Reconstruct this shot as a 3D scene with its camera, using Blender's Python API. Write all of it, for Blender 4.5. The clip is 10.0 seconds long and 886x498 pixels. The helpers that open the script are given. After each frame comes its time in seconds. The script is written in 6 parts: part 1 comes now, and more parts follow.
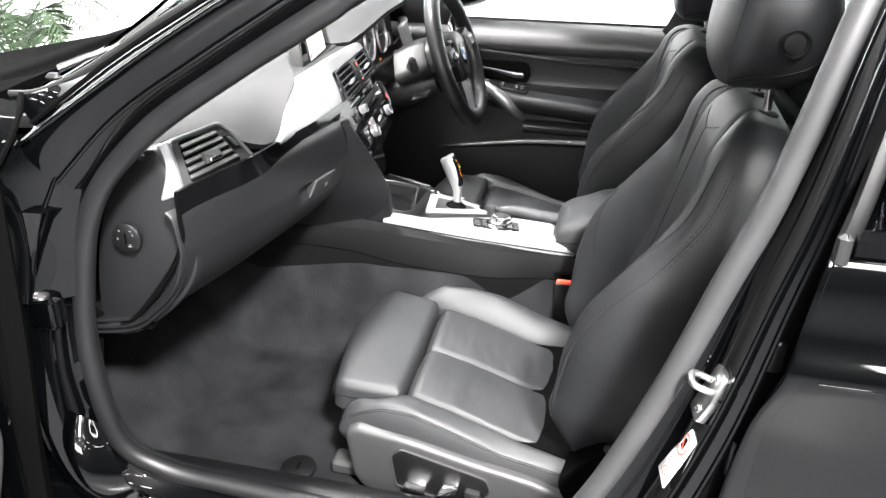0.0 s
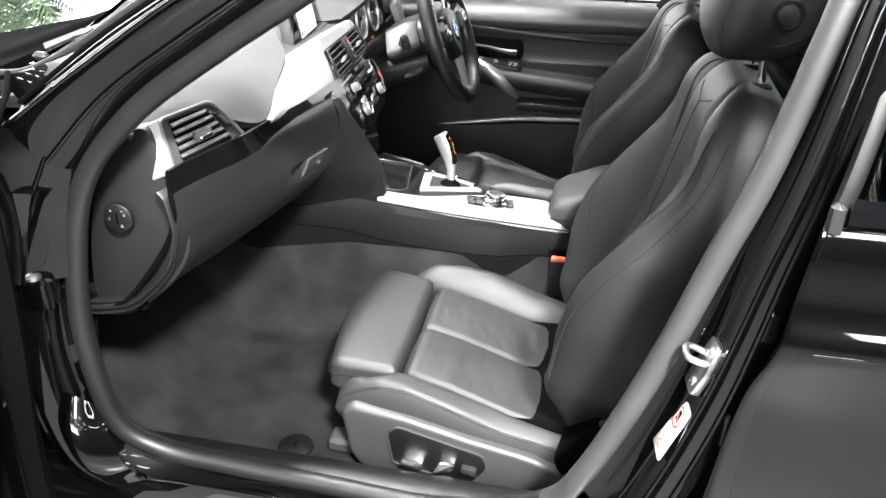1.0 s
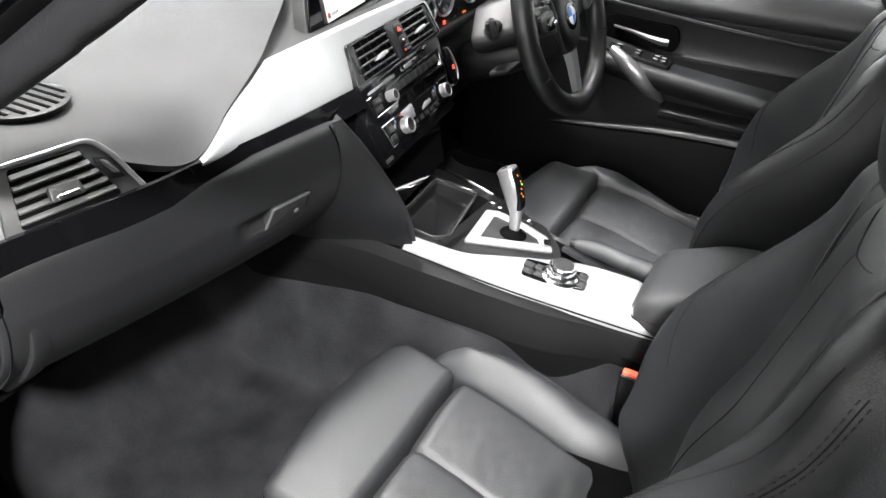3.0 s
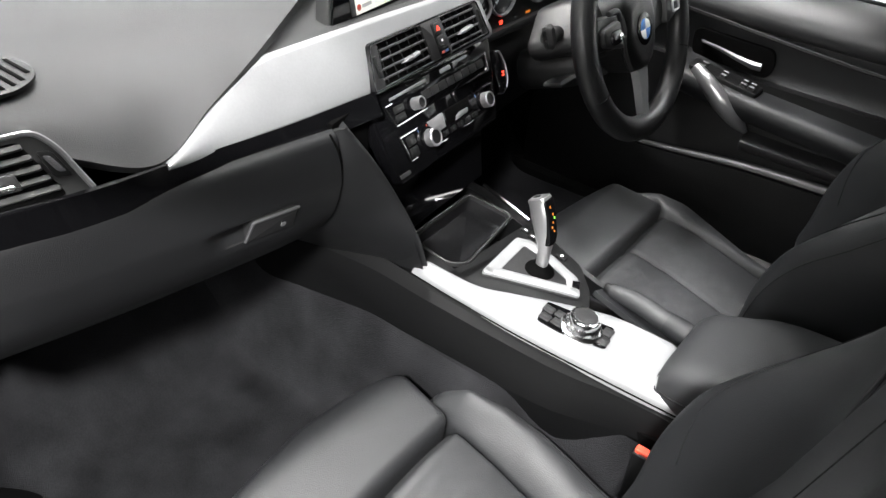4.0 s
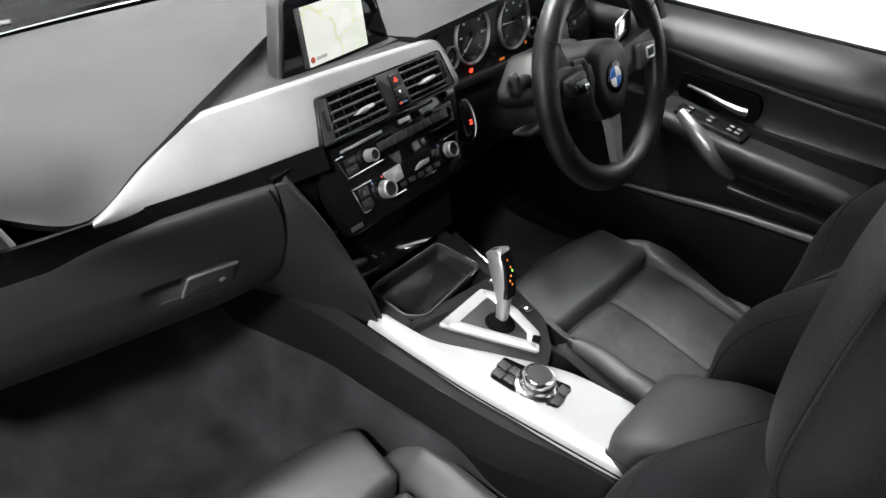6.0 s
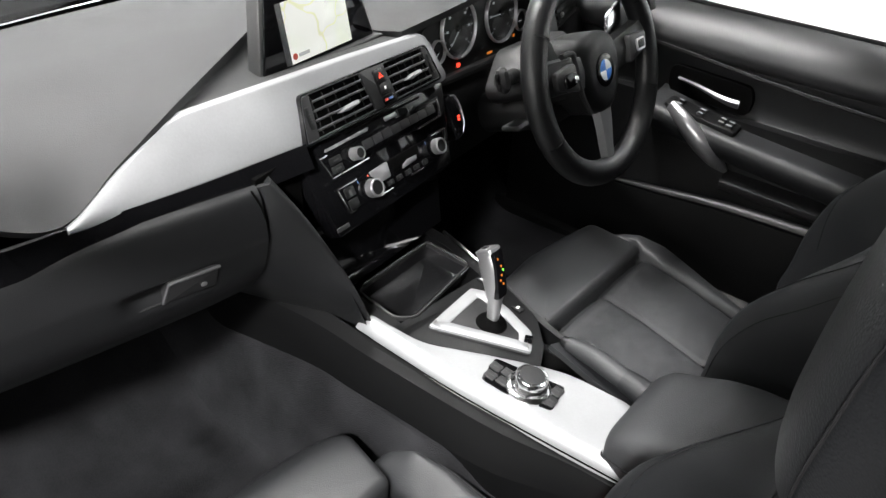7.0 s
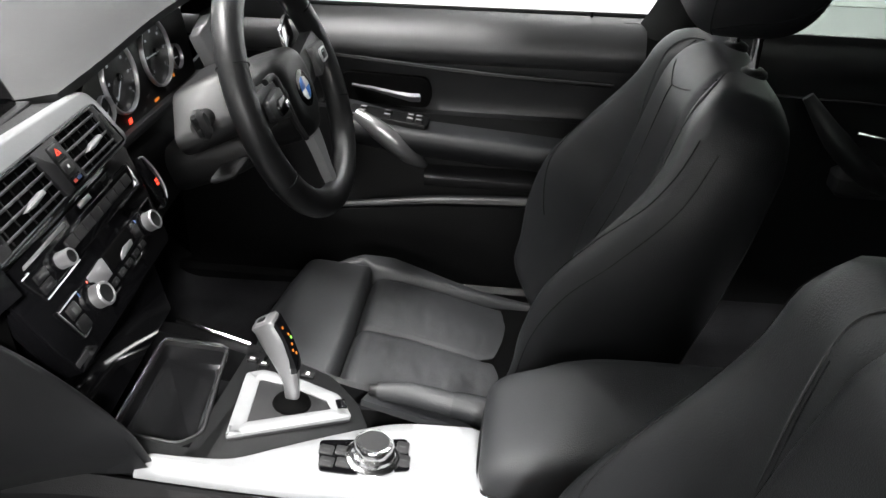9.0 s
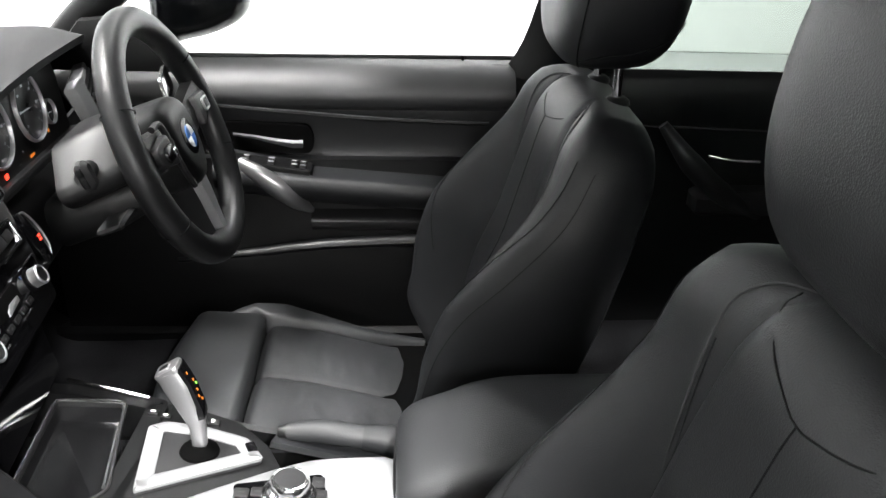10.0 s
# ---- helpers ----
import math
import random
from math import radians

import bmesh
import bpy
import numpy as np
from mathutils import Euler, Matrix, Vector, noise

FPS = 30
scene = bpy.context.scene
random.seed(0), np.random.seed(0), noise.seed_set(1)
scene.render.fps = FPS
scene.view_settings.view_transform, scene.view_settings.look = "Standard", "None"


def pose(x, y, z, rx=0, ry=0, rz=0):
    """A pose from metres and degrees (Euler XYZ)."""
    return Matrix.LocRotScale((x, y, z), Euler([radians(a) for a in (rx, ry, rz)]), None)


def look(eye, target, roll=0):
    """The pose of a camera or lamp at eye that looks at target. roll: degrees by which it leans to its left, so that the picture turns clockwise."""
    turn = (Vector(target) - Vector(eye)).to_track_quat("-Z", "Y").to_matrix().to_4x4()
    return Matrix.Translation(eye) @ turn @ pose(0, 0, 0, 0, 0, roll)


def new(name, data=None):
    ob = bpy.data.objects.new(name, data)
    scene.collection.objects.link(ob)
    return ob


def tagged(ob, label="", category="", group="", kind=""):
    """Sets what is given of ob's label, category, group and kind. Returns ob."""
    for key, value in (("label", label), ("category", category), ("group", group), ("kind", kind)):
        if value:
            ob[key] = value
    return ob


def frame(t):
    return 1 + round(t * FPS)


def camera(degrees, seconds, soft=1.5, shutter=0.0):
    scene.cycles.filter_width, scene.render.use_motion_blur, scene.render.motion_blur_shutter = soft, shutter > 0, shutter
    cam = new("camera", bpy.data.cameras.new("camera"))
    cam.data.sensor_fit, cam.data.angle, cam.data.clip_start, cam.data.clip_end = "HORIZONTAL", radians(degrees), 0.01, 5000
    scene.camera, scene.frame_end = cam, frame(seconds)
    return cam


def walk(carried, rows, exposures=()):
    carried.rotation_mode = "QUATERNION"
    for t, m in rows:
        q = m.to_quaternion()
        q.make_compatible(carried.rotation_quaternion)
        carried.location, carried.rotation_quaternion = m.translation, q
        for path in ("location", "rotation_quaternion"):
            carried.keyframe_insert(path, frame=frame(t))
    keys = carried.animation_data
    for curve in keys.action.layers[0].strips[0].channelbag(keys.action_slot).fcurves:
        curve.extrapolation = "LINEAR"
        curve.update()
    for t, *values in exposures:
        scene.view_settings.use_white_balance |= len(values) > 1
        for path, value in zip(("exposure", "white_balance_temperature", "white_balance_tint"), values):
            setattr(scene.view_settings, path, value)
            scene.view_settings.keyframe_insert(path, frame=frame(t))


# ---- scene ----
cam = camera(58.2, 10.0)
PATH = [
    (0, (0.205, -1.631, 1.38), (-0.156, 0.125, 0.492), 1.4),
    (0.5, (0.207, -1.631, 1.377), (-0.149, 0.123, 0.484), 1.1),
    (1, (0.209, -1.63, 1.372), (-0.138, 0.107, 0.443), 0.9),
    (1.5, (0.225, -1.579, 1.376), (-0.171, 0.114, 0.388), 1.2),
    (2, (0.311, -1.39, 1.377), (-0.331, 0.202, 0.351), 3.3),
    (2.5, (0.37, -1.2, 1.395), (-0.445, 0.289, 0.338), 2.8),
    (3, (0.303, -1.047, 1.387), (-0.449, 0.432, 0.27), 2.1),
    (3.2, (0.27, -1.001, 1.389), (-0.456, 0.48, 0.258), 3.8),
    (4.3, (0.351, -0.819, 1.372), (-0.648, 0.443, 0.185), 3.2),
    (4.5, (0.369, -0.801, 1.363), (-0.668, 0.433, 0.179), 1.6),
    (5, (0.381, -0.784, 1.366), (-0.701, 0.449, 0.222), 1.7),
    (5.5, (0.384, -0.757, 1.397), (-0.677, 0.481, 0.239), 2.5),
    (6, (0.394, -0.754, 1.406), (-0.64, 0.538, 0.283), 3.2),
    (7.3, (0.362, -0.717, 1.389), (-0.627, 0.594, 0.248), 2.6),
    (7.5, (0.344, -0.704, 1.375), (-0.597, 0.643, 0.235), 3.1),
    (8, (0.294, -0.674, 1.349), (-0.531, 0.765, 0.231), 2.3),
    (8.5, (0.23, -0.673, 1.331), (-0.355, 0.9, 0.244), 1.3),
    (9, (0.144, -0.686, 1.324), (-0.028, 1.014, 0.284), 1.6),
    (9.5, (0.111, -0.698, 1.31), (0.14, 1.046, 0.331), 1.6),
    (10, (0.119, -0.727, 1.312), (0.25, 1.048, 0.4), 2.2),
]
walk(cam, [(t, look(eye, target, roll)) for t, eye, target, roll in PATH],
     [(0, 0.54), (2.0, 0.54), (2.5, 0.42), (3.2, 0.05), (4.5, -0.36), (7.5, -0.50), (8.5, -0.48), (9.2, -0.28), (10, -0.08)])

# ---- studio light ----
world = bpy.data.worlds.new("studio")
scene.world = world
world.use_nodes = True
world.node_tree.nodes["Background"].inputs[0].default_value = (0.9, 0.95, 1.0, 1)
world.node_tree.nodes["Background"].inputs[1].default_value = 0.02


def area_lamp(name, eye, target, sx, sy, watts, colour=(1, 1, 1)):
    d = bpy.data.lights.new(name, "AREA")
    d.shape, d.size, d.size_y, d.energy, d.color = "RECTANGLE", sx, sy, watts, colour
    ob = new(name, d)
    ob.matrix_world = look(eye, target)
    return ob


# key and front lamps set by shadows; side fill and wall washes added, unseen
area_lamp("key_lamp", (1.0, -2.5, 2.95), (-0.1, -0.35, 0.5), 0.3, 0.3, 700, (1.0, 0.985, 0.97))
area_lamp("side_fill", (0.35, -3.4, 2.05), (0.0, 0.0, 0.8), 2.4, 0.7, 140, (1.0, 0.985, 0.97))
area_lamp("wall_wash", (-1, 2.4, 1.9), (-1, 5, 1.5), 12, 1.6, 560)
area_lamp("front_wash", (-3.2, 1.4, 3.1), (-4.0, 2.0, 0), 2.4, 4.0, 260)
area_lamp("front_wall_wash", (-4.7, -2.2, 2.6), (-6, -2.7, 1.0), 3.4, 0.3, 60)
area_lamp("front_lamp", (-0.95, 0.05, 3.2), (-0.1, 0.2, 0.7), 0.35, 0.35, 265, (1.0, 0.985, 0.97))
area_lamp("far_lamp", (0.4, 2.1, 3.1), (0.0, 0.5, 0.8), 0.6, 0.5, 50)

# ---- materials ----


def mat(name, colour, rough=0.5, metal=0.0, grain=0.0, relief=0.0, vary=0.12, stain=6.0, spec=0.5, coat=0.0):
    """Principled surface with colour variation at two scales and fine relief; grain is cells per metre."""
    m = bpy.data.materials.new(name)
    m.use_nodes = True
    nt = m.node_tree
    p = nt.nodes["Principled BSDF"]
    p.inputs["Metallic"].default_value = metal
    p.inputs["Specular IOR Level"].default_value = spec
    p.inputs["Coat Weight"].default_value = coat
    p.inputs["Coat Roughness"].default_value = 0.03
    tc = nt.nodes.new("ShaderNodeTexCoord")
    n1 = nt.nodes.new("ShaderNodeTexNoise")
    n1.inputs["Scale"].default_value = stain
    n1.inputs["Detail"].default_value = 6
    nt.links.new(tc.outputs["Object"], n1.inputs["Vector"])
    n2 = nt.nodes.new("ShaderNodeTexNoise")
    n2.inputs["Scale"].default_value = max(grain, 60) * 0.6
    n2.inputs["Detail"].default_value = 3
    nt.links.new(tc.outputs["Object"], n2.inputs["Vector"])
    mix = nt.nodes.new("ShaderNodeMath")
    mix.operation = "MULTIPLY_ADD"
    mix.inputs[1].default_value = 0.45
    nt.links.new(n2.outputs["Fac"], mix.inputs[0])
    nt.links.new(n1.outputs["Fac"], mix.inputs[2])
    ramp = nt.nodes.new("ShaderNodeValToRGB")
    ramp.color_ramp.elements[0].position, ramp.color_ramp.elements[1].position = 0.45, 1.0
    lo, hi = [c * (1 - vary) for c in colour], [min(1, c * (1 + vary)) for c in colour]
    ramp.color_ramp.elements[0].color, ramp.color_ramp.elements[1].color = (*lo, 1), (*hi, 1)
    nt.links.new(mix.outputs[0], ramp.inputs[0])
    nt.links.new(ramp.outputs[0], p.inputs["Base Color"])
    rr = nt.nodes.new("ShaderNodeMapRange")
    rr.inputs["From Min"].default_value, rr.inputs["From Max"].default_value = 0.4, 1.0
    rr.inputs["To Min"].default_value, rr.inputs["To Max"].default_value = rough * 0.88, min(1, rough * 1.12)
    nt.links.new(mix.outputs[0], rr.inputs["Value"])
    nt.links.new(rr.outputs["Result"], p.inputs["Roughness"])
    if relief:
        v = nt.nodes.new("ShaderNodeTexVoronoi")
        v.inputs["Scale"].default_value = grain
        nt.links.new(tc.outputs["Object"], v.inputs["Vector"])
        b = nt.nodes.new("ShaderNodeBump")
        b.inputs["Strength"].default_value = relief
        b.inputs["Distance"].default_value = 0.0006
        nt.links.new(v.outputs["Distance"], b.inputs["Height"])
        nt.links.new(b.outputs["Normal"], p.inputs["Normal"])
    return m


def glow(name, colour, strength):
    m = bpy.data.materials.new(name)
    m.use_nodes = True
    p = m.node_tree.nodes["Principled BSDF"]
    p.inputs["Base Color"].default_value = (*[c * 0.2 for c in colour], 1)
    p.inputs["Emission Color"].default_value = (*colour, 1)
    p.inputs["Emission Strength"].default_value = strength
    p.inputs["Roughness"].default_value = 0.3
    return m


def clear(name, tint, rough=0.0, ior=1.1):
    m = bpy.data.materials.new(name)
    m.use_nodes = True
    p = m.node_tree.nodes["Principled BSDF"]
    p.inputs["Base Color"].default_value = (*tint, 1)
    p.inputs["Transmission Weight"].default_value = 1
    p.inputs["Roughness"].default_value = rough
    p.inputs["IOR"].default_value = ior
    return m


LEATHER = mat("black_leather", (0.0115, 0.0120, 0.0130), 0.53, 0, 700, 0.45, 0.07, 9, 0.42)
# same leather in a darker copy, for faces that lie in shade
LEATHER_SHADED = mat("shaded_black_leather", (0.0074, 0.0078, 0.0086), 0.47, 0, 700, 0.3, 0.07, 9, 0.30)
THREAD = mat("dark_thread", (0.0065, 0.0065, 0.007), 0.8, 0, 0, 0, 0.1, 6, 0.12)
PIPING = mat("grey_piping", (0.035, 0.0355, 0.037), 0.7, 0, 0, 0, 0.1, 6, 0.2)
GLOVE = mat("grained_trim", (0.0042, 0.0044, 0.0049), 0.46, 0, 900, 0.4, 0.12, 5, 0.4)
DASH = mat("soft_dash_plastic", (0.0165, 0.0168, 0.0173), 0.66, 0, 900, 0.35, 0.06, 4, 0.22)
PLASTIC = mat("black_plastic", (0.0026, 0.0027, 0.0029), 0.4, 0, 1100, 0.25, 0.12, 6, 0.3)
PLASTIC_GREY = mat("grey_plastic", (0.008, 0.008, 0.0085), 0.5, 0, 1100, 0.2, 0.12, 6, 0.45)
PIANO = mat("piano_black", (0.002, 0.002, 0.0023), 0.06, 0, 0, 0, 0.1, 6, 0.28)
SILVER = mat("brushed_aluminium", (0.188, 0.191, 0.196), 0.42, 0.3, 500, 0.10, 0.09, 14)
CHROME = mat("satin_chrome", (0.82, 0.82, 0.83), 0.16, 1.0)
STEEL = mat("zinc_steel", (0.62, 0.62, 0.62), 0.3, 1.0, 90, 0.3, 0.15, 30)
PAINT = mat("black_metallic_paint", (0.0004, 0.0005, 0.0006), 0.38, 0, 1500, 0.0, 0.2, 3, 0.02, 1.0)
SATIN = mat("satin_metal", (0.5, 0.5, 0.51), 0.32, 0.9, 500, 0.05, 0.05, 9)
RUBBER = mat("seal_rubber", (0.0055, 0.0055, 0.006), 0.46, 0, 400, 0.3, 0.15, 20, 0.32)
CARPET = mat("charcoal_carpet", (0.0100, 0.0101, 0.0109), 0.95, 0, 600, 1.0, 0.55, 13, 0.02)
SEAL_GREY = mat("grey_seal", (0.028, 0.028, 0.029), 0.40, 0, 400, 0.2, 0.1, 14, 0.5)
STITCH = mat("grey_stitch", (0.022, 0.022, 0.023), 0.8, 0, 0, 0, 0.1, 6, 0.1)
CEILING = mat("studio_ceiling", (0.016, 0.016, 0.016), 0.85, 0, 60, 0.1, 0.1, 1)
VENT = mat("vent_plastic", (0.022, 0.0222, 0.0225), 0.42, 0, 900, 0.2, 0.1, 6, 0.45)
TRIM = mat("soft_door_trim", (0.026, 0.0263, 0.0270), 0.45, 0, 900, 0.3, 0.1, 4, 0.5)
HEADLINER = mat("anthracite_headliner", (0.03, 0.03, 0.03), 0.9, 0, 600, 0.4, 0.1)
# near-black for gaps and print, also for panels with shade put into their colour
DARK = mat("gap_and_shade_black", (0.0009, 0.0009, 0.0009), 0.9, 0, 0, 0, 0.1, 6, 0.03)
LEAF = mat("palm_leaf", (0.025, 0.05, 0.018), 0.5, 0, 200, 0.2, 0.4, 20)
RED = mat("red_plastic", (0.65, 0.06, 0.03), 0.4)
WHITE = mat("white_print", (0.75, 0.75, 0.75), 0.5)
GLASS = clear("clear_glass", (0.97, 0.99, 0.98))
TINT = clear("tinted_glass", (0.24, 0.275, 0.25))
WALL = mat("studio_white", (0.85, 0.86, 0.86), 0.8, 0, 60, 0.1, 0.04, 1)
FLOOR = mat("studio_floor", (0.62, 0.625, 0.63), 0.4, 0, 60, 0.1, 0.05, 2)
# pale floor darkened: car's shade, less bounce, dimmer reflection in the rear door
FLOOR_MID = mat("toned_down_floor", (0.105, 0.107, 0.111), 0.25, 0, 60, 0.1, 0.18, 1.2)
FLOOR_SHADED = mat("shaded_floor", (0.12, 0.122, 0.127), 0.25, 0, 60, 0.1, 0.15, 2)
WALL_DARK = mat("studio_grey", (0.035, 0.0355, 0.037), 0.85, 0, 60, 0.1, 0.1, 1)
GLOW_RED = glow("red_lamp", (1.0, 0.06, 0.03), 3)
GLOW_AMBER = glow("amber_lamp", (1.0, 0.28, 0.03), 0.7)
GLOW_GREEN = glow("green_lamp", (0.3, 1.0, 0.1), 2)
GLOW_LAMP = glow("ceiling_lamp", (1.0, 0.99, 0.97), 26)
RIM = mat("satin_rim", (0.15, 0.15, 0.154), 0.34, 0.6, 500, 0.05, 0.06, 9)
# grained trim darkened to carry the shadow cast over the console side
CONSOLE = mat("shaded_console_grain", (0.0014, 0.00145, 0.0016), 0.58, 0, 900, 0.35, 0.12, 5, 0.10)
TRAY = mat("tray_lining", (0.006, 0.006, 0.0065), 0.22, 0, 900, 0.15, 0.1, 6, 0.5)
SHROUD = mat("shroud_plastic", (0.0048, 0.0048, 0.0052), 0.48, 0, 1100, 0.25, 0.1, 6, 0.45)
WHEEL_LEATHER = mat("wheel_leather", (0.007, 0.0072, 0.0076), 0.36, 0, 700, 0.3, 0.08, 9, 0.4)
LEVER = mat("lever_satin", (0.30, 0.30, 0.305), 0.3, 0.85, 500, 0.05, 0.06, 9)
GRAPHITE = mat("satin_graphite", (0.13, 0.13, 0.135), 0.36, 0.8, 500, 0.05, 0.08, 9)
COWL = mat("cowl_plastic", (0.0006, 0.0006, 0.0006), 0.85, 0, 300, 0.4, 0.2, 9, 0.01)
BADGE_BLUE = mat("badge_blue", (0.015, 0.12, 0.42), 0.3)
MARK_BLUE = mat("dull_blue", (0.02, 0.045, 0.11), 0.5)
BADGE_RED = mat("dull_red", (0.40, 0.05, 0.03), 0.5)
GLOW_WHITE = glow("lit_marks", (0.8, 0.85, 0.9), 0.25)

# ---- mesh tools ----


def part(name, bm, material, parent, label="", angle=38):
    """Links a bmesh as one mesh object under parent, smooth but for edges sharper than the angle."""
    bmesh.ops.recalc_face_normals(bm, faces=bm.faces)
    for f in bm.faces:
        f.smooth = True
    for e in bm.edges:
        if len(e.link_faces) == 2 and e.calc_face_angle(0) > radians(angle):
            e.smooth = False
    me = bpy.data.meshes.new(name)
    bm.to_mesh(me)
    bm.free()
    me.materials.append(material)
    ob = new(name, me)
    if parent is not None:
        ob.parent = parent
        ob.matrix_parent_inverse = parent.matrix_world.inverted()
    if label:
        ob["label"] = label
    return ob


def thing(name, at, label, category, group="", kind=""):
    ob = new(name)
    ob.empty_display_size = 0.05
    ob.matrix_world = Matrix.Translation(at)
    return tagged(ob, label, category, group, kind)


def structure(name, bm, material, label, category):
    return tagged(part(name, bm, material, None), label, category, "", "structure")


def spline(pts, n, closed=False):
    """Catmull-Rom curve through pts with n points."""
    p = np.array(pts, float)
    k = len(p)
    idx = (lambda i: p[i % k]) if closed else (lambda i: p[i] if 0 <= i < k else (2 * p[0] - p[1] if i < 0 else 2 * p[-1] - p[-2]))
    out = []
    span = k if closed else k - 1
    for j in range(n):
        s = span * j / (n if closed else n - 1)
        i = min(int(s), span - 1)
        t = s - i
        a, b, c, d = idx(i - 1), idx(i), idx(i + 1), idx(i + 2)
        out.append(0.5 * (2 * b + (c - a) * t + (2 * a - 5 * b + 4 * c - d) * t * t + (3 * b - a - 3 * c + d) * t ** 3))
    return np.array(out)


def loft(rows, ring=False, cap=False, bm=None):
    """Quads between rows of equal length; ring closes each row, cap fills the first and last."""
    bm = bm or bmesh.new()
    vs = [[bm.verts.new(tuple(float(c) for c in p)) for p in r] for r in rows]
    n = len(vs[0])
    for a, b in zip(vs, vs[1:]):
        for i in range(n if ring else n - 1):
            j = (i + 1) % n
            bm.faces.new((a[i], a[j], b[j], b[i]))
    if cap:
        bm.faces.new(list(reversed(vs[0])))
        bm.faces.new(vs[-1])
    return bm


def sheet(rows, thick):
    """A sheet through rows of points, given a thickness along its normals."""
    bm = loft(rows)
    bmesh.ops.recalc_face_normals(bm, faces=bm.faces)
    bmesh.ops.solidify(bm, geom=list(bm.faces), thickness=thick)
    return bm


def patch(ctrl, nu, nv, thick):
    """A smooth sheet through a small grid of control points."""
    rows = [spline(r, nv) for r in ctrl]
    cols = [spline([r[j] for r in rows], nu) for j in range(nv)]
    return sheet([[cols[j][i] for j in range(nv)] for i in range(nu)], thick)


def tube(path, radius, n=10, closed=False, flat=1.0, bm=None):
    """A round bar along path; radius is one number or one per point; flat squeezes it upwards."""
    p = np.array(path, float)
    k = len(p)
    r = np.full(k, radius) if np.isscalar(radius) else np.interp(np.linspace(0, 1, k), np.linspace(0, 1, len(radius)), radius)
    rows, up = [], None
    for i in range(k):
        t = p[(i + 1) % k] - p[i - 1] if closed else p[min(i + 1, k - 1)] - p[max(i - 1, 0)]
        t = t / (np.linalg.norm(t) + 1e-12)
        if up is None:
            up = np.array((0, 0, 1.0)) if abs(t[2]) < 0.9 else np.array((0, 1.0, 0))
        up = up - t * (up @ t)
        up = up / np.linalg.norm(up)
        s = np.cross(t, up)
        rows.append([p[i] + r[i] * (np.cos(a) * s + flat * np.sin(a) * up) for a in np.linspace(0, 2 * np.pi, n, endpoint=False)])
    if closed:
        rows.append(rows[0])
        bm = loft(rows[:-1], True, False, bm)
        # close the loop
        vs = list(bm.verts)[-n * k:]
        for i in range(n):
            j = (i + 1) % n
            bm.faces.new((vs[(k - 1) * n + i], vs[(k - 1) * n + j], vs[j], vs[i]))
        return bm
    return loft(rows, True, True, bm)


def inset(poly, d):
    """A closed 2D outline moved inwards by d."""
    p = np.array(poly, float)
    area = 0.5 * np.sum(p[:, 0] * np.roll(p[:, 1], -1) - np.roll(p[:, 0], -1) * p[:, 1])
    s = 1 if area > 0 else -1
    e1 = p - np.roll(p, 1, 0)
    e2 = np.roll(p, -1, 0) - p
    n1 = np.stack((-e1[:, 1], e1[:, 0]), 1) / (np.linalg.norm(e1, axis=1)[:, None] + 1e-9)
    n2 = np.stack((-e2[:, 1], e2[:, 0]), 1) / (np.linalg.norm(e2, axis=1)[:, None] + 1e-9)
    m = n1 + n2
    m = m / np.maximum(0.5, (m * m).sum(1) / 2)[:, None]
    return p + s * d * m


def rounded(w, h, r, n=5, cx=0.0, cy=0.0):
    """Outline of a rectangle with rounded corners."""
    r = min(r, w / 2 - 1e-5, h / 2 - 1e-5)
    out = []
    for k, (sx, sy) in enumerate(((1, 1), (-1, 1), (-1, -1), (1, -1))):
        for a in np.linspace(0, np.pi / 2, n):
            b = a + k * np.pi / 2
            out.append((cx + sx * (w / 2 - r) + r * np.cos(b), cy + sy * (h / 2 - r) + r * np.sin(b)))
    return out


def soft_corner(poly, r, n=4):
    """Rounds the corners of a closed 2D outline."""
    p = np.array(poly, float)
    out = []
    for i in range(len(p)):
        a, b, c = p[i - 1], p[i], p[(i + 1) % len(p)]
        u, v = a - b, c - b
        lu, lv = np.linalg.norm(u), np.linalg.norm(v)
        d = min(r, lu * 0.45, lv * 0.45)
        s, e = b + u / lu * d, b + v / lv * d
        for t in np.linspace(0, 1, n):
            out.append((1 - t) ** 2 * s + 2 * t * (1 - t) * b + t * t * e)
    return np.array(out)


def prism(outline, depth, frame_of, bevel=0.002, base=0.0, bend=None, steps=2, bm=None):
    """An outline raised from base to depth along the frame's normal, with a rounded upper edge."""
    rows = [[(x, y, base) for x, y in outline]]
    for k in range(steps + 1):
        a = np.pi / 2 * k / steps
        rows.append([(x, y, depth - bevel + bevel * np.sin(a)) for x, y in inset(outline, bevel * (1 - np.cos(a)))])
    rows = [[frame_of @ Vector((x, y, z + (bend(x, y) if bend else 0))) for x, y, z in r] for r in rows]
    return loft(rows, True, True, bm)


def bezel(outline, width, depth, frame_of, base=0.0, bend=None, bm=None):
    """A raised closed frame along an outline."""
    o = np.array(outline, float)
    inner, mid1, mid2 = inset(o, width), inset(o, width * 0.25), inset(o, width * 0.75)
    rows = [[(x, y, base) for x, y in o], [(x, y, depth * 0.8) for x, y in o], [(x, y, depth) for x, y in mid1], [(x, y, depth) for x, y in mid2],
            [(x, y, depth * 0.8) for x, y in inner], [(x, y, base) for x, y in inner]]
    rows = [[frame_of @ Vector((x, y, z + (bend(x, y) if bend else 0))) for x, y, z in r] for r in rows]
    rows.append(rows[0])
    return loft(rows, True, False, bm)


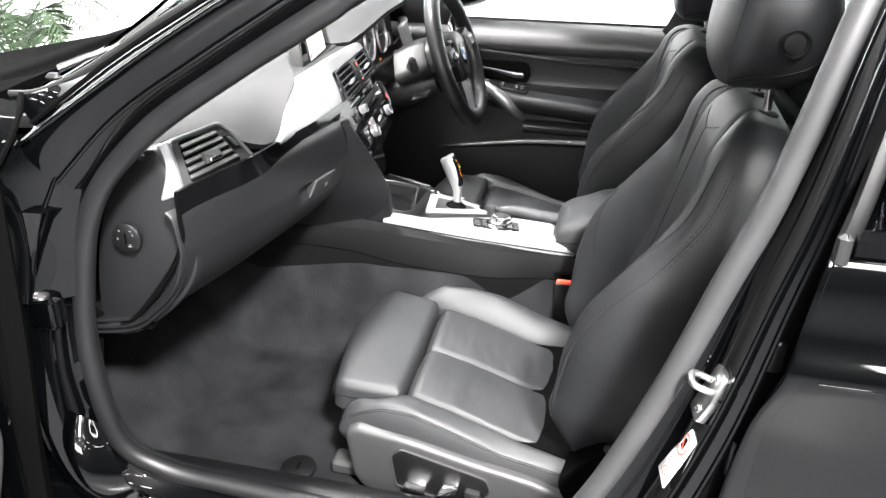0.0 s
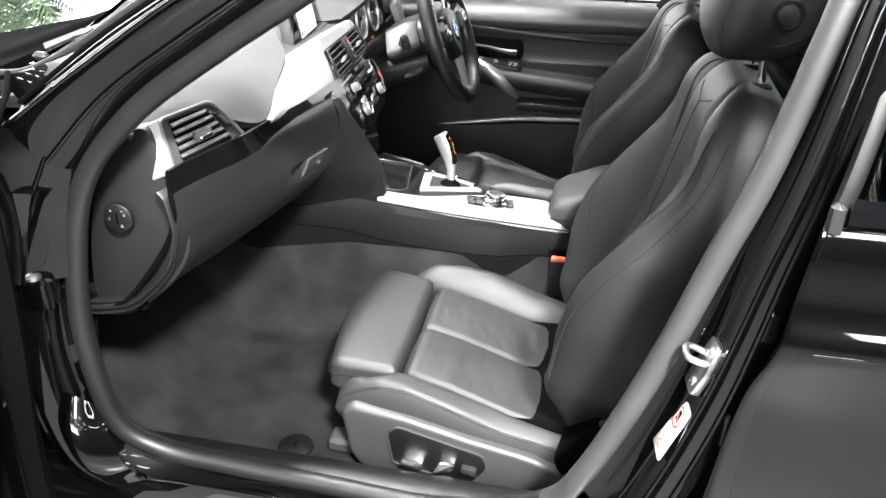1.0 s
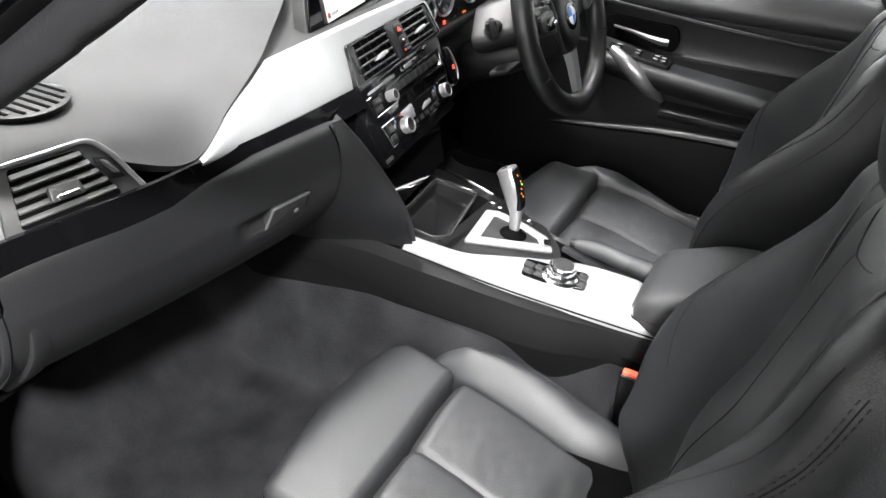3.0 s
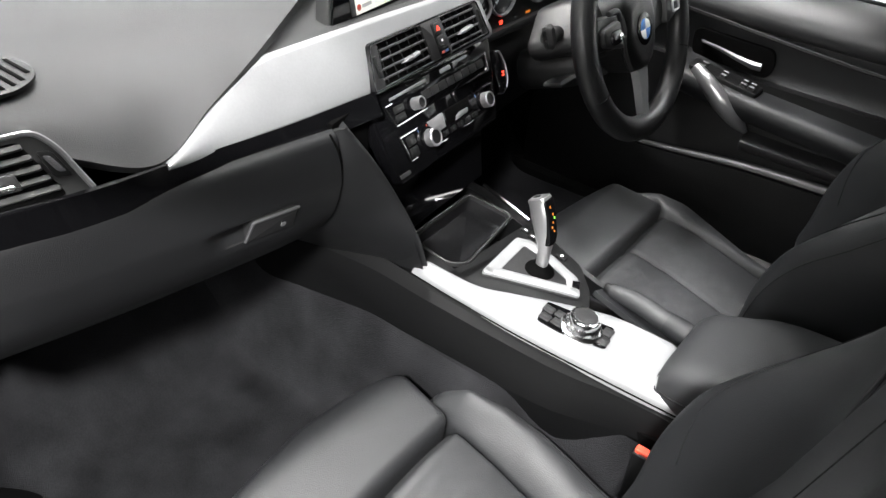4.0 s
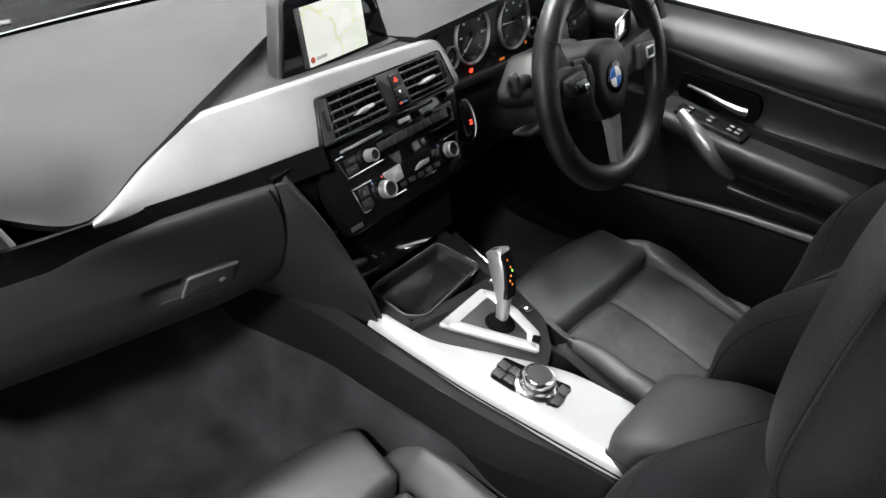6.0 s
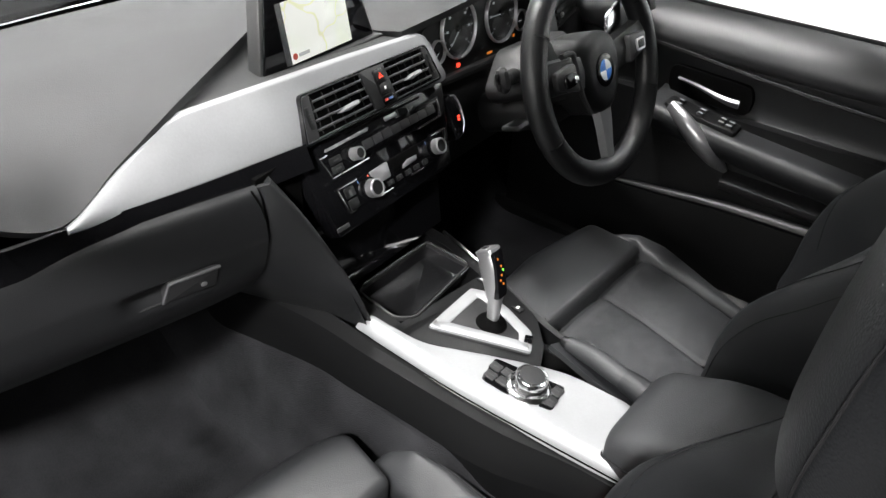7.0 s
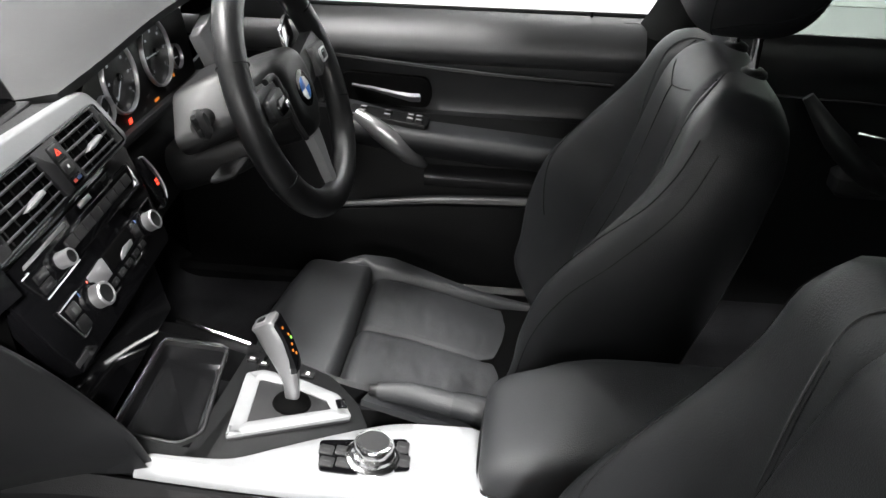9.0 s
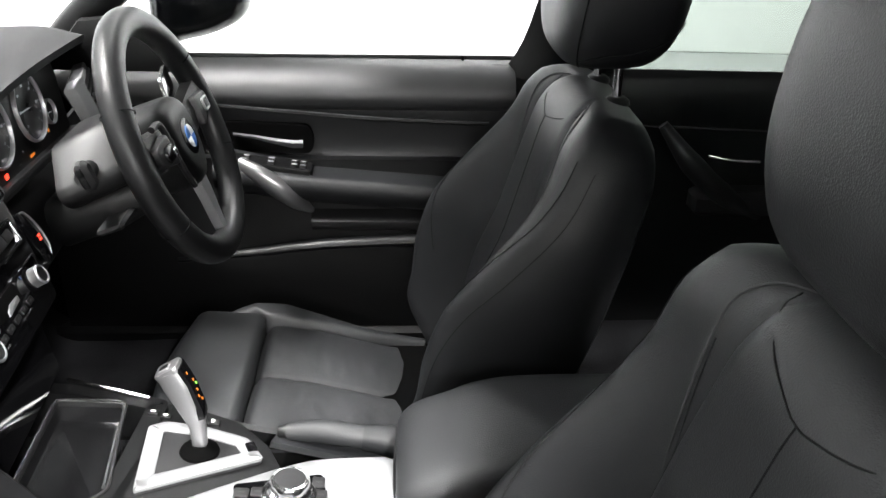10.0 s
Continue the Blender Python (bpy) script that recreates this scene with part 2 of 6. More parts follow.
def lathe(profile, frame_of, n=24, bm=None, ribs=0, depth=0.0):
    """A turned body: profile of (radius, height) along the frame's normal; ribs knurl it."""
    rows = []
    for r, h in profile:
        rows.append([frame_of @ Vector(((r + depth * (0.5 + 0.5 * np.cos(ribs * a)) * (r > 1e-4)) * np.cos(a), (r + depth * (0.5 + 0.5 * np.cos(ribs * a)) * (r > 1e-4)) * np.sin(a), h))
                     for a in np.linspace(0, 2 * np.pi, n, endpoint=False)])
    return loft(rows, True, True, bm)


def block(sx, sy, sz, at, bevel=0.003, frame_of=None, bm=None):
    """A rectangular block with rounded edges, centred in x and y on at, its base at at's z."""
    f = (frame_of or Matrix.Identity(4)) @ Matrix.Translation(at)
    b = min(bevel, sz * 0.45, sx * 0.45, sy * 0.45)
    ol = rounded(sx, sy, b * 1.5, 3)
    rows = [[(x, y, 0) for x, y in inset(ol, b)], [(x, y, b) for x, y in ol], [(x, y, sz - b) for x, y in ol], [(x, y, sz) for x, y in inset(ol, b)]]
    return loft([[f @ Vector(q) for q in r] for r in rows], True, True, bm)


def axes(o, u, v):
    """A frame at o whose x runs along u and whose y lies towards v."""
    u = Vector(u).normalized()
    v = Vector(v)
    v = (v - u * v.dot(u)).normalized()
    n = u.cross(v)
    m = Matrix((u, v, n)).transposed().to_4x4()
    m.translation = Vector(o)
    return m


def smooth(a, b, x):
    t = np.clip((x - a) / (b - a), 0, 1)
    return t * t * (3 - 2 * t)


CON = axes((0, -0.095, 0.653), (1, 0, -0.11), (0, 1, -0.08))

# ---- studio ----


def slab(name, x0, x1, y0, y1, z0, z1, material, label, category):
    return structure(name, block(x1 - x0, y1 - y0, z1 - z0, ((x0 + x1) / 2, (y0 + y1) / 2, z0), 0.005), material, label, category)


slab("floor", -6, 6, 0.8, 5, -0.1, 0, FLOOR, "pale polished studio floor beyond the car", "floor")
# the next two slabs carry shade in their colour, unlike the pale floor beyond
slab("floor_rear", 0.45, 6, -5, -1.0, -0.1, 0.004, FLOOR_MID, "polished studio floor beside the rear door, darkened to dim its reflection", "floor")
slab("floor_near", -6, 6, -5, 0.8, -0.1, 0, FLOOR_SHADED, "studio floor under and beside the car, its shade put into the colour", "floor")
slab("wall_far", -6, 6, 5, 5.15, 0, 3.4, WALL, "plain white studio wall beyond the car", "wall")
slab("wall_near", -6, 6, -5.15, -5, 0, 3.4, WALL_DARK, "dark grey studio wall", "wall")
slab("wall_front", -6.15, -6, 0.2, 5, 0, 3.4, WALL, "plain white studio wall", "wall")
# dark half added to the front wall so the black paint reflects less
slab("wall_front_dark", -6.15, -6, -5, 0.2, 0, 3.4, WALL_DARK, "dark grey studio wall", "wall")
slab("wall_rear", 6, 6.15, -5, 5, 0, 3.4, WALL_DARK, "dark grey studio wall", "wall")
slab("ceiling", -6, 6, -5, 5, 3.4, 3.5, CEILING, "grey studio ceiling", "ceiling")

lamps = [(x, y) for y in (-3.4, -2.6, -1.8, -1.0, -0.2, 0.6) for x in (-5.4, -4.4, -3.4, -2.4)] + [(x, y) for y in (-3.3, -2.4) for x in (1.6, 2.6, 3.6, 4.6)] + [(x, y) for y in (-4.2, -1.5) for x in (0.7, 1.6, 2.6, 3.6)] + [(x, y) for y in (-4.4, -3.6) for x in (-1.6, -0.9, -0.2)]
for lx, ly in lamps:
    lamp = thing("ceiling_light", (lx, ly, 3.36), "slim lit strip light under the dark ceiling", "ceiling light", "studio strip lights")
    part("housing", block(0.56, 0.12, 0.03, (lx, ly, 3.365), 0.004), WALL_DARK, lamp)
    part("diffuser", block(0.50, 0.07, 0.012, (lx, ly, 3.352), 0.003), GLOW_LAMP, lamp)

# ---- car body ----
car = thing("car_body", (0, 0, 0.02), "black metallic saloon car body with an open passenger door", "car", kind="structure")

SEAL = spline([(-0.113, -0.74, 1.223), (-0.252, -0.74, 1.135), (-0.378, -0.74, 1.046), (-0.471, -0.74, 0.941), (-0.515, -0.74, 0.803), (-0.53, -0.74, 0.663),
               (-0.513, -0.735, 0.513), (-0.449, -0.72, 0.452), (-0.34, -0.712, 0.432), (-0.138, -0.715, 0.425), (0.06, -0.725, 0.43), (0.19, -0.75, 0.50),
               (0.245, -0.78, 0.604), (0.314, -0.78, 0.787), (0.363, -0.78, 0.952), (0.398, -0.78, 1.071), (0.434, -0.775, 1.241), (0.47, -0.74, 1.40),
               (0.40, -0.70, 1.47), (0.2, -0.70, 1.44), (0.05, -0.72, 1.335)], 150, True)
part("door_seal", tube(SEAL, 0.0155, 12, True), RUBBER, car, "grey rubber door seal")
part("seal_lip", tube(SEAL + np.array((0, 0.014, 0)), 0.009, 8, True), RUBBER, car)


HUB = np.array((-0.05, 0.85))


def jamb(a, b, offs, name, material, thick=0.01):
    """Body sheet along a stretch of the door seal: offs are (outwards, along y)."""
    rows = []
    for d, y in offs:
        r = []
        for p in SEAL[a:b]:
            o = np.array((p[0], p[2])) - HUB
            o = o / np.linalg.norm(o) * d * (1.0 if p[0] < 0 else np.interp(p[2], (0.6, 1.2), (1.0, 0.35)))
            r.append((p[0] + o[0], p[1] + y, p[2] + o[1]))
        rows.append(r)
    return part(name, sheet(rows, thick), material, car)


part("front_pillar", patch([
    [(-0.06, -0.725, 1.262), (-0.252, -0.73, 1.14), (-0.378, -0.73, 1.052), (-0.471, -0.73, 0.95)],
    [(-0.085, -0.765, 1.275), (-0.272, -0.765, 1.158), (-0.398, -0.765, 1.073), (-0.50, -0.768, 0.975)],
    [(-0.11, -0.782, 1.295), (-0.292, -0.784, 1.187), (-0.416, -0.784, 1.107), (-0.529, -0.79, 1.03)],
    [(-0.14, -0.755, 1.292), (-0.305, -0.755, 1.196), (-0.405, -0.757, 1.135), (-0.522, -0.765, 1.052)],
    [(-0.19, -0.70, 1.268), (-0.34, -0.70, 1.192), (-0.46, -0.715, 1.118), (-0.575, -0.735, 1.078)]], 30, 34, 0.008), PAINT, car, "glossy black front pillar")
part("pillar_gap", tube(spline([(-0.138, -0.757, 1.296), (-0.305, -0.757, 1.200), (-0.405, -0.759, 1.139), (-0.522, -0.767, 1.056)], 24), 0.0035, 6), DARK, car)
part("glass_rim", tube(spline([(-0.19, -0.70, 1.270), (-0.34, -0.70, 1.195), (-0.46, -0.715, 1.121), (-0.53, -0.728, 1.088), (-0.575, -0.732, 1.082)], 30), 0.0045, 8), PLASTIC_GREY, car)
jamb(22, 66, [(-0.002, -0.004), (0.022, -0.012), (0.034, -0.03), (0.04, -0.052), (0.06, -0.062), (0.085, -0.055)], "hinge_post", PAINT)
jamb(84, 124, [(-0.004, 0.0), (0.022, -0.004), (0.045, -0.014), (0.058, -0.034), (0.06, -0.058), (0.068, -0.076), (0.085, -0.078), (0.10, -0.05)], "centre_pillar", PAINT)
part("shut_gap", tube([p + np.array((0.09 - 0.05 * smooth(0.6, 1.2, p[2]), -0.05, 0)) for p in SEAL[84:124]], 0.022, 8), DARK, car)

part("pillar_seal", tube(SEAL[79:124], 0.0162, 14), SEAL_GREY, car, "smooth grey pillar seal")


def jamb_edge(d, y):
    pts = []
    for p in SEAL[86:122]:
        o = np.array((p[0], p[2])) - HUB
        o = o / np.linalg.norm(o) * d * np.interp(p[2], (0.6, 1.2), (1.0, 0.35))
        pts.append((p[0] + o[0], p[1] + y, p[2] + o[1]))
    return pts


# thin beads added along the pillar edges to draw bright glint lines
for d, y, r in ((0.034, -0.009, 0.0020), (0.053, -0.024, 0.0025), (0.062, -0.068, 0.0034), (0.086, -0.080, 0.0034)):
    part("glint_edge", tube(jamb_edge(d, y), r, 8), PAINT, car)
for pts in ([(-0.085, -0.768, 1.277), (-0.272, -0.768, 1.160), (-0.398, -0.768, 1.075), (-0.50, -0.771, 0.977)], [(-0.11, -0.786, 1.297), (-0.292, -0.788, 1.189), (-0.416, -0.788, 1.109), (-0.529, -0.794, 1.032)]):
    part("glint_edge", tube(spline(pts, 30), 0.0028, 8), PAINT, car)
part("wing_return", patch([[(-0.462, -0.728, 0.965), (-0.50, -0.768, 0.985), (-0.529, -0.79, 1.04), (-0.545, -0.80, 1.06)], [(-0.490, -0.742, 0.89), (-0.535, -0.785, 0.90), (-0.548, -0.83, 0.94), (-0.552, -0.85, 0.97)],
                           [(-0.512, -0.746, 0.79), (-0.556, -0.80, 0.80), (-0.566, -0.85, 0.82), (-0.568, -0.875, 0.84)]], 24, 20, 0.006), PAINT, car, "glossy black wing edge")
# one more bead added for a glint down the wing edge
part("glint_edge", tube(spline([(-0.50, -0.770, 0.985), (-0.535, -0.788, 0.90), (-0.556, -0.802, 0.80)], 16), 0.003, 8), PAINT, car)
part("underbody", block(3.0, 1.5, 0.255, (-0.1, 0, 0.0), 0.03), DARK, car)

# sill: trim, scuff plate and painted outer step
xs = np.linspace(-0.56, 0.36, 30)
part("sill_trim", sheet([[(x, y, z) for x in xs] for y, z in ((-0.60, 0.372), (-0.63, 0.40), (-0.655, 0.425), (-0.69, 0.437), (-0.712, 0.43))], 0.008), PLASTIC, car)
part("sill", sheet([[(x, y, z) for x in np.linspace(-0.75, 1.4, 20)] for y, z in ((-0.705, 0.42), (-0.73, 0.405), (-0.80, 0.398), (-0.85, 0.36), (-0.86, 0.25), (-0.82, 0.2))], 0.01), PAINT, car)
part("scuff_plate", prism(soft_corner([(-0.47, -0.03), (0.26, -0.03), (0.26, 0.022), (-0.44, 0.022)], 0.01), 0.004, Matrix.Translation((0, -0.765, 0.402)), 0.0015), PLASTIC_GREY, car)
part("scuff_strip", prism(soft_corner([(-0.36, -0.012), (0.22, -0.012), (0.22, 0.012), (-0.34, 0.012)], 0.008), 0.006, Matrix.Translation((0, -0.767, 0.402)), 0.0015), GRAPHITE, car, "brushed metal scuff strip")

# carpet


def carpet_height(x, y):
    toe = 0.85 * max(0.0, -0.5 - x) * smooth(-0.48, -0.62, x)
    inward = 0.06 * smooth(-0.12, 0.12, x)
    tunnel = 0.212 * smooth(-0.215 + inward, -0.15 + inward, y) * smooth(0.215 - inward, 0.15 - inward, y)
    side = 0.05 * smooth(0.6, 0.69, abs(y))
    n = noise.noise(Vector((x * 5, y * 5, 0.3))) * 0.005 + noise.noise(Vector((x * 19, y * 19, 1.3))) * 0.0016
    crease = 0.005 * np.exp(-((x + 0.50 + 0.35 * (y + 0.3) ** 2) / 0.03) ** 2) * smooth(-0.5, -0.4, y) * smooth(-0.16, -0.24, y)
    return min(0.85, 0.365 + toe + tunnel + side + n - crease)


rows = [[(x, y, carpet_height(x, y)) for y in np.linspace(-0.69, 0.69, 130)] for x in np.linspace(-1.02, 1.5, 190)]
part("carpet", sheet(rows, 0.012), CARPET, car, "charcoal cut-pile carpet, slightly worn")
part("carpet_fixing", lathe([(0.032, 0), (0.032, 0.006), (0.028, 0.009), (0.0, 0.0095)], Matrix.Translation((-0.272, -0.577, 0.362)), 28), PLASTIC, car, "round black mat fixing")
part("fixing_slot", block(0.006, 0.02, 0.002, (-0.272, -0.577, 0.3705), 0.001), DARK, car)
# kick panel coloured near-black in place of the footwell's shade
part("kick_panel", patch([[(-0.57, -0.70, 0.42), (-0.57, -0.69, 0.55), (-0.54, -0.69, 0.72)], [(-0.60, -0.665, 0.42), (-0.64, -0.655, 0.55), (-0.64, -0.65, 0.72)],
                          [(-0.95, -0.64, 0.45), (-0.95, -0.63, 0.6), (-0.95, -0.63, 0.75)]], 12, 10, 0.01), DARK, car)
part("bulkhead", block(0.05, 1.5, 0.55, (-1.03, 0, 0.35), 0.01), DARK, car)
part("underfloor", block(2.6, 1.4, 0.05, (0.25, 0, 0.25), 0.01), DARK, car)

# roof, windscreen, far pillars, rear
part("roof", patch([[(-0.12, -0.66, 1.44), (-0.16, 0, 1.47), (-0.12, 0.62, 1.42)], [(0.6, -0.68, 1.49), (0.6, 0, 1.53), (0.6, 0.62, 1.46)], [(1.6, -0.6, 1.40), (1.6, 0, 1.46), (1.6, 0.6, 1.40)]], 16, 14, 0.03), HEADLINER, car, "anthracite headliner")
wind = part("windscreen", patch([[(-0.66, -0.70, 1.03), (-0.84, 0, 0.985), (-0.72, 0.68, 0.985)], [(-0.42, -0.66, 1.17), (-0.52, 0, 1.19), (-0.45, 0.64, 1.17)], [(-0.13, -0.58, 1.42), (-0.17, 0, 1.455), (-0.13, 0.58, 1.42)]], 10, 14, 0.005), GLASS, car, "clear windscreen")
wind.visible_shadow = False
part("far_front_pillar", tube(spline([(-0.46, 0.71, 0.97), (-0.40, 0.70, 1.03), (-0.2, 0.66, 1.2), (0.02, 0.6, 1.4)], 16), 0.03, 10), PLASTIC, car)
part("mirror_triangle", prism([(-0.47, 0.945), (-0.235, 0.945), (-0.262, 1.01), (-0.31, 1.04), (-0.40, 1.03)], 0.02, axes((0, 0.715, 0), (1, 0, 0), (0, -0.05, 1)), 0.004), PLASTIC, car)
part("far_centre_pillar", patch([[(0.335, 0.735, 0.93), (0.375, 0.71, 1.04), (0.44, 0.64, 1.4)], [(0.37, 0.70, 0.93), (0.41, 0.685, 1.04), (0.475, 0.62, 1.4)], [(0.44, 0.70, 0.93), (0.48, 0.685, 1.04), (0.53, 0.62, 1.4)], [(0.52, 0.735, 0.93), (0.56, 0.71, 1.04), (0.6, 0.64, 1.4)]], 8, 12, 0.012), PLASTIC, car)
part("rear_bulkhead", block(0.05, 1.45, 1.15, (1.5, 0, 0.3), 0.01), DARK, car)
part("rear_floor_side", block(1.1, 0.03, 0.5, (0.95, -0.70, 0.35), 0.01), DARK, car)

# outer skin on the near side
part("front_wing", patch([[(-0.545, -0.742, 1.075), (-0.535, -0.785, 1.055), (-0.54, -0.84, 1.0), (-0.56, -0.875, 0.85), (-0.58, -0.88, 0.45)], [(-0.8, -0.735, 1.078), (-0.8, -0.80, 1.05), (-0.8, -0.86, 0.99), (-0.8, -0.89, 0.85), (-0.8, -0.88, 0.45)],
                          [(-1.6, -0.70, 0.97), (-1.6, -0.79, 0.95), (-1.6, -0.85, 0.88), (-1.6, -0.87, 0.75), (-1.6, -0.86, 0.45)]], 20, 22, 0.006), PAINT, car, "glossy black front wing")
part("wing_gap", tube(spline([(-0.555, -0.735, 1.084), (-0.533, -0.775, 1.066), (-0.53, -0.80, 1.045), (-0.535, -0.83, 1.015)], 12), 0.004, 6), DARK, car)
part("bonnet", patch([[(-0.68, -0.70, 1.045), (-0.84, -0.3, 0.995), (-0.88, 0, 0.975), (-0.84, 0.3, 0.955), (-0.68, 0.70, 0.96)], [(-0.95, -0.69, 1.02), (-1.0, -0.3, 0.955), (-1.02, 0, 0.935), (-1.0, 0.3, 0.92), (-0.95, 0.69, 0.93)], [(-1.8, -0.6, 0.80), (-1.85, -0.3, 0.78), (-1.9, 0, 0.78), (-1.85, 0.3, 0.76), (-1.8, 0.6, 0.76)]], 14, 20, 0.02), COWL, car, "black bonnet seen edge-on")
part("cowl", patch([[(-0.50, -0.70, 1.02), (-0.60, -0.69, 1.02), (-0.72, -0.68, 1.0)], [(-0.74, 0, 0.95), (-0.80, 0, 0.95), (-0.9, 0, 0.93)], [(-0.50, 0.70, 0.95), (-0.60, 0.69, 0.94), (-0.72, 0.68, 0.92)]], 12, 8, 0.01), COWL, car)
part("cowl_cover", patch([[(-0.70, -0.69, 1.025), (-0.84, -0.25, 0.978), (-0.86, 0.2, 0.972), (-0.72, 0.66, 0.965)], [(-0.86, -0.68, 1.005), (-0.92, -0.25, 0.972), (-0.93, 0.2, 0.972), (-0.86, 0.66, 0.965)], [(-1.0, -0.67, 0.980), (-1.0, -0.25, 0.966), (-1.0, 0.2, 0.971), (-1.0, 0.66, 0.965)], [(-1.3, -0.66, 0.885), (-1.3, -0.25, 0.870), (-1.3, 0.2, 0.870), (-1.3, 0.66, 0.865)]], 20, 20, 0.01), COWL, car, "matt black cowl")
part("wiper_arm", tube(spline([(-0.55, -0.66, 1.10), (-0.50, -0.62, 1.12), (-0.44, -0.55, 1.135), (-0.38, -0.45, 1.145)], 14), [0.006, 0.0045, 0.0035, 0.003], 8), PLASTIC_GREY, car)
part("wiper_cap", block(0.024, 0.016, 0.010, (-0.555, -0.665, 1.085), 0.005), PLASTIC_GREY, car)
rd = part("rear_door_skin", patch([[(0.452, -0.845, 1.06), (0.440, -0.868, 1.03), (0.432, -0.872, 0.95), (0.425, -0.875, 0.90), (0.400, -0.868, 0.80), (0.385, -0.865, 0.65), (0.37, -0.86, 0.40)], [(0.48, -0.852, 1.06), (0.465, -0.880, 1.03), (0.455, -0.888, 0.95), (0.448, -0.900, 0.905), (0.43, -0.888, 0.82), (0.42, -0.885, 0.65), (0.41, -0.88, 0.40)],
                              [(0.8, -0.855, 1.065), (0.8, -0.884, 1.035), (0.8, -0.892, 0.955), (0.8, -0.905, 0.912), (0.8, -0.890, 0.83), (0.8, -0.89, 0.65), (0.8, -0.88, 0.40)], [(1.4, -0.85, 1.07), (1.4, -0.88, 1.04), (1.4, -0.89, 0.965), (1.4, -0.905, 0.92), (1.4, -0.89, 0.83), (1.4, -0.89, 0.65), (1.4, -0.88, 0.40)]], 40, 44, 0.006), PAINT, car, "glossy black rear door skin")
part("rear_door_flange", tube(spline([(0.452, -0.866, 1.06), (0.440, -0.872, 1.03), (0.432, -0.874, 0.95), (0.425, -0.876, 0.90), (0.400, -0.87, 0.80), (0.385, -0.867, 0.65)], 30), 0.006, 8), PAINT, car)
part("door_crease", tube([(0.436, -0.889, 0.903), (0.45, -0.8995, 0.906), (0.8, -0.904, 0.913), (1.4, -0.904, 0.921)], 0.0026, 10), PAINT, car)
part("belt_strip", loft([[(x, y, z) for y, z in ((-0.868, 1.066), (-0.884, 1.062), (-0.886, 1.046), (-0.88, 1.040), (-0.86, 1.045))] for x in (0.452, 0.8, 1.4)], True, True), PIANO, car, "gloss black belt strip")
part("rear_window_frame", tube(spline([(0.445, -0.872, 1.045), (0.456, -0.862, 1.10), (0.475, -0.83, 1.2), (0.505, -0.76, 1.34), (0.53, -0.70, 1.44)], 18), 0.010, 8, False, 0.8), PLASTIC, car)
part("frame_foot", block(0.016, 0.016, 0.036, (0.444, -0.874, 1.028), 0.005), PLASTIC_GREY, car)
part("rear_window", sheet([[(0.47, -0.855, 1.05), (1.4, -0.855, 1.06)], [(0.54, -0.70, 1.42), (1.3, -0.68, 1.40)]], 0.004), TINT, car, "tinted rear side window")
part("rubber_stop", block(0.025, 0.02, 0.045, (0.412, -0.845, 0.88), 0.006), PLASTIC, car)
part("latch_plate", block(0.008, 0.010, 0.05, (0.392, -0.855, 0.735), 0.003), PLASTIC_GREY, car)

# striker and warning label on the centre pillar
JF = axes((0.364, -0.815, 0.818), (0.1, -1, 0), (0.32, 0, 0.95))
part("striker_plate", prism(soft_corner([(-0.022, -0.036), (0.016, -0.036), (0.022, 0.0), (0.016, 0.036), (-0.016, 0.036)], 0.008), 0.006, JF, 0.0015, -0.004), STEEL, car, "zinc-plated door striker")
part("striker_loop", tube(spline([JF @ Vector(q) for q in ((-0.010, 0.012, 0.004), (-0.012, 0.013, 0.018), (-0.009, 0.013, 0.029), (0.003, 0.010, 0.031), (0.009, 0.008, 0.024), (0.010, 0.008, 0.004))], 24), 0.0042, 10), STEEL, car)
for v in (-0.022, 0.024):
    part("striker_screw", lathe([(0.006, 0.005), (0.006, 0.008), (0.003, 0.009), (0, 0.0075)], JF @ Matrix.Translation((0.004, v, 0)), 12), STEEL, car)
LAB = axes((0.339, -0.816, 0.722), (0.1, -1, 0), (0.36, 0, 0.93))
part("warning_label", prism(rounded(0.042, 0.08, 0.003, 3), 0.0012, LAB, 0.0003, -0.0005), WHITE, car, "white warning label with a red prohibition sign")
LAB = LAB @ Matrix.Translation((0, 0, 0.0002))
for v in (-0.012, -0.028):
    part("small_symbol", bezel([(0.008 * np.cos(a), v + 0.006 * np.sin(a)) for a in np.linspace(0, 2 * np.pi, 20, endpoint=False)], 0.0014, 0.0016, LAB, 0.0008), RED, car)
part("symbol_figure", prism([(-0.006, 0.012), (0.006, 0.012), (0.004, 0.027), (-0.004, 0.027)], 0.0014, LAB, 0.0002, 0.0008), DARK, car)
part("prohibition_ring", bezel([(0.015 * np.cos(a), 0.018 + 0.015 * np.sin(a)) for a in np.linspace(0, 2 * np.pi, 24, endpoint=False)], 0.003, 0.0016, LAB, 0.0008), RED, car)
part("prohibition_bar", prism([(-0.009, 0.024), (-0.007, 0.026), (0.009, 0.010), (0.007, 0.008)], 0.0016, LAB, 0.0002, 0.0008), RED, car)

# open passenger door at the hinge
odoor = thing("open_front_door", (-0.62, -0.95, 0.3), "open black passenger door seen at its hinge end", "car door")
part("door_panel", patch([[(-0.555, -0.80, 1.0), (-0.575, -0.80, 0.75), (-0.60, -0.80, 0.5), (-0.60, -0.80, 0.3)], [(-0.60, -0.86, 1.0), (-0.62, -0.86, 0.75), (-0.65, -0.86, 0.5), (-0.65, -0.86, 0.3)], [(-0.72, -1.4, 1.0), (-0.75, -1.4, 0.75), (-0.78, -1.4, 0.5), (-0.78, -1.4, 0.3)]], 14, 14, 0.05), DARK, odoor)
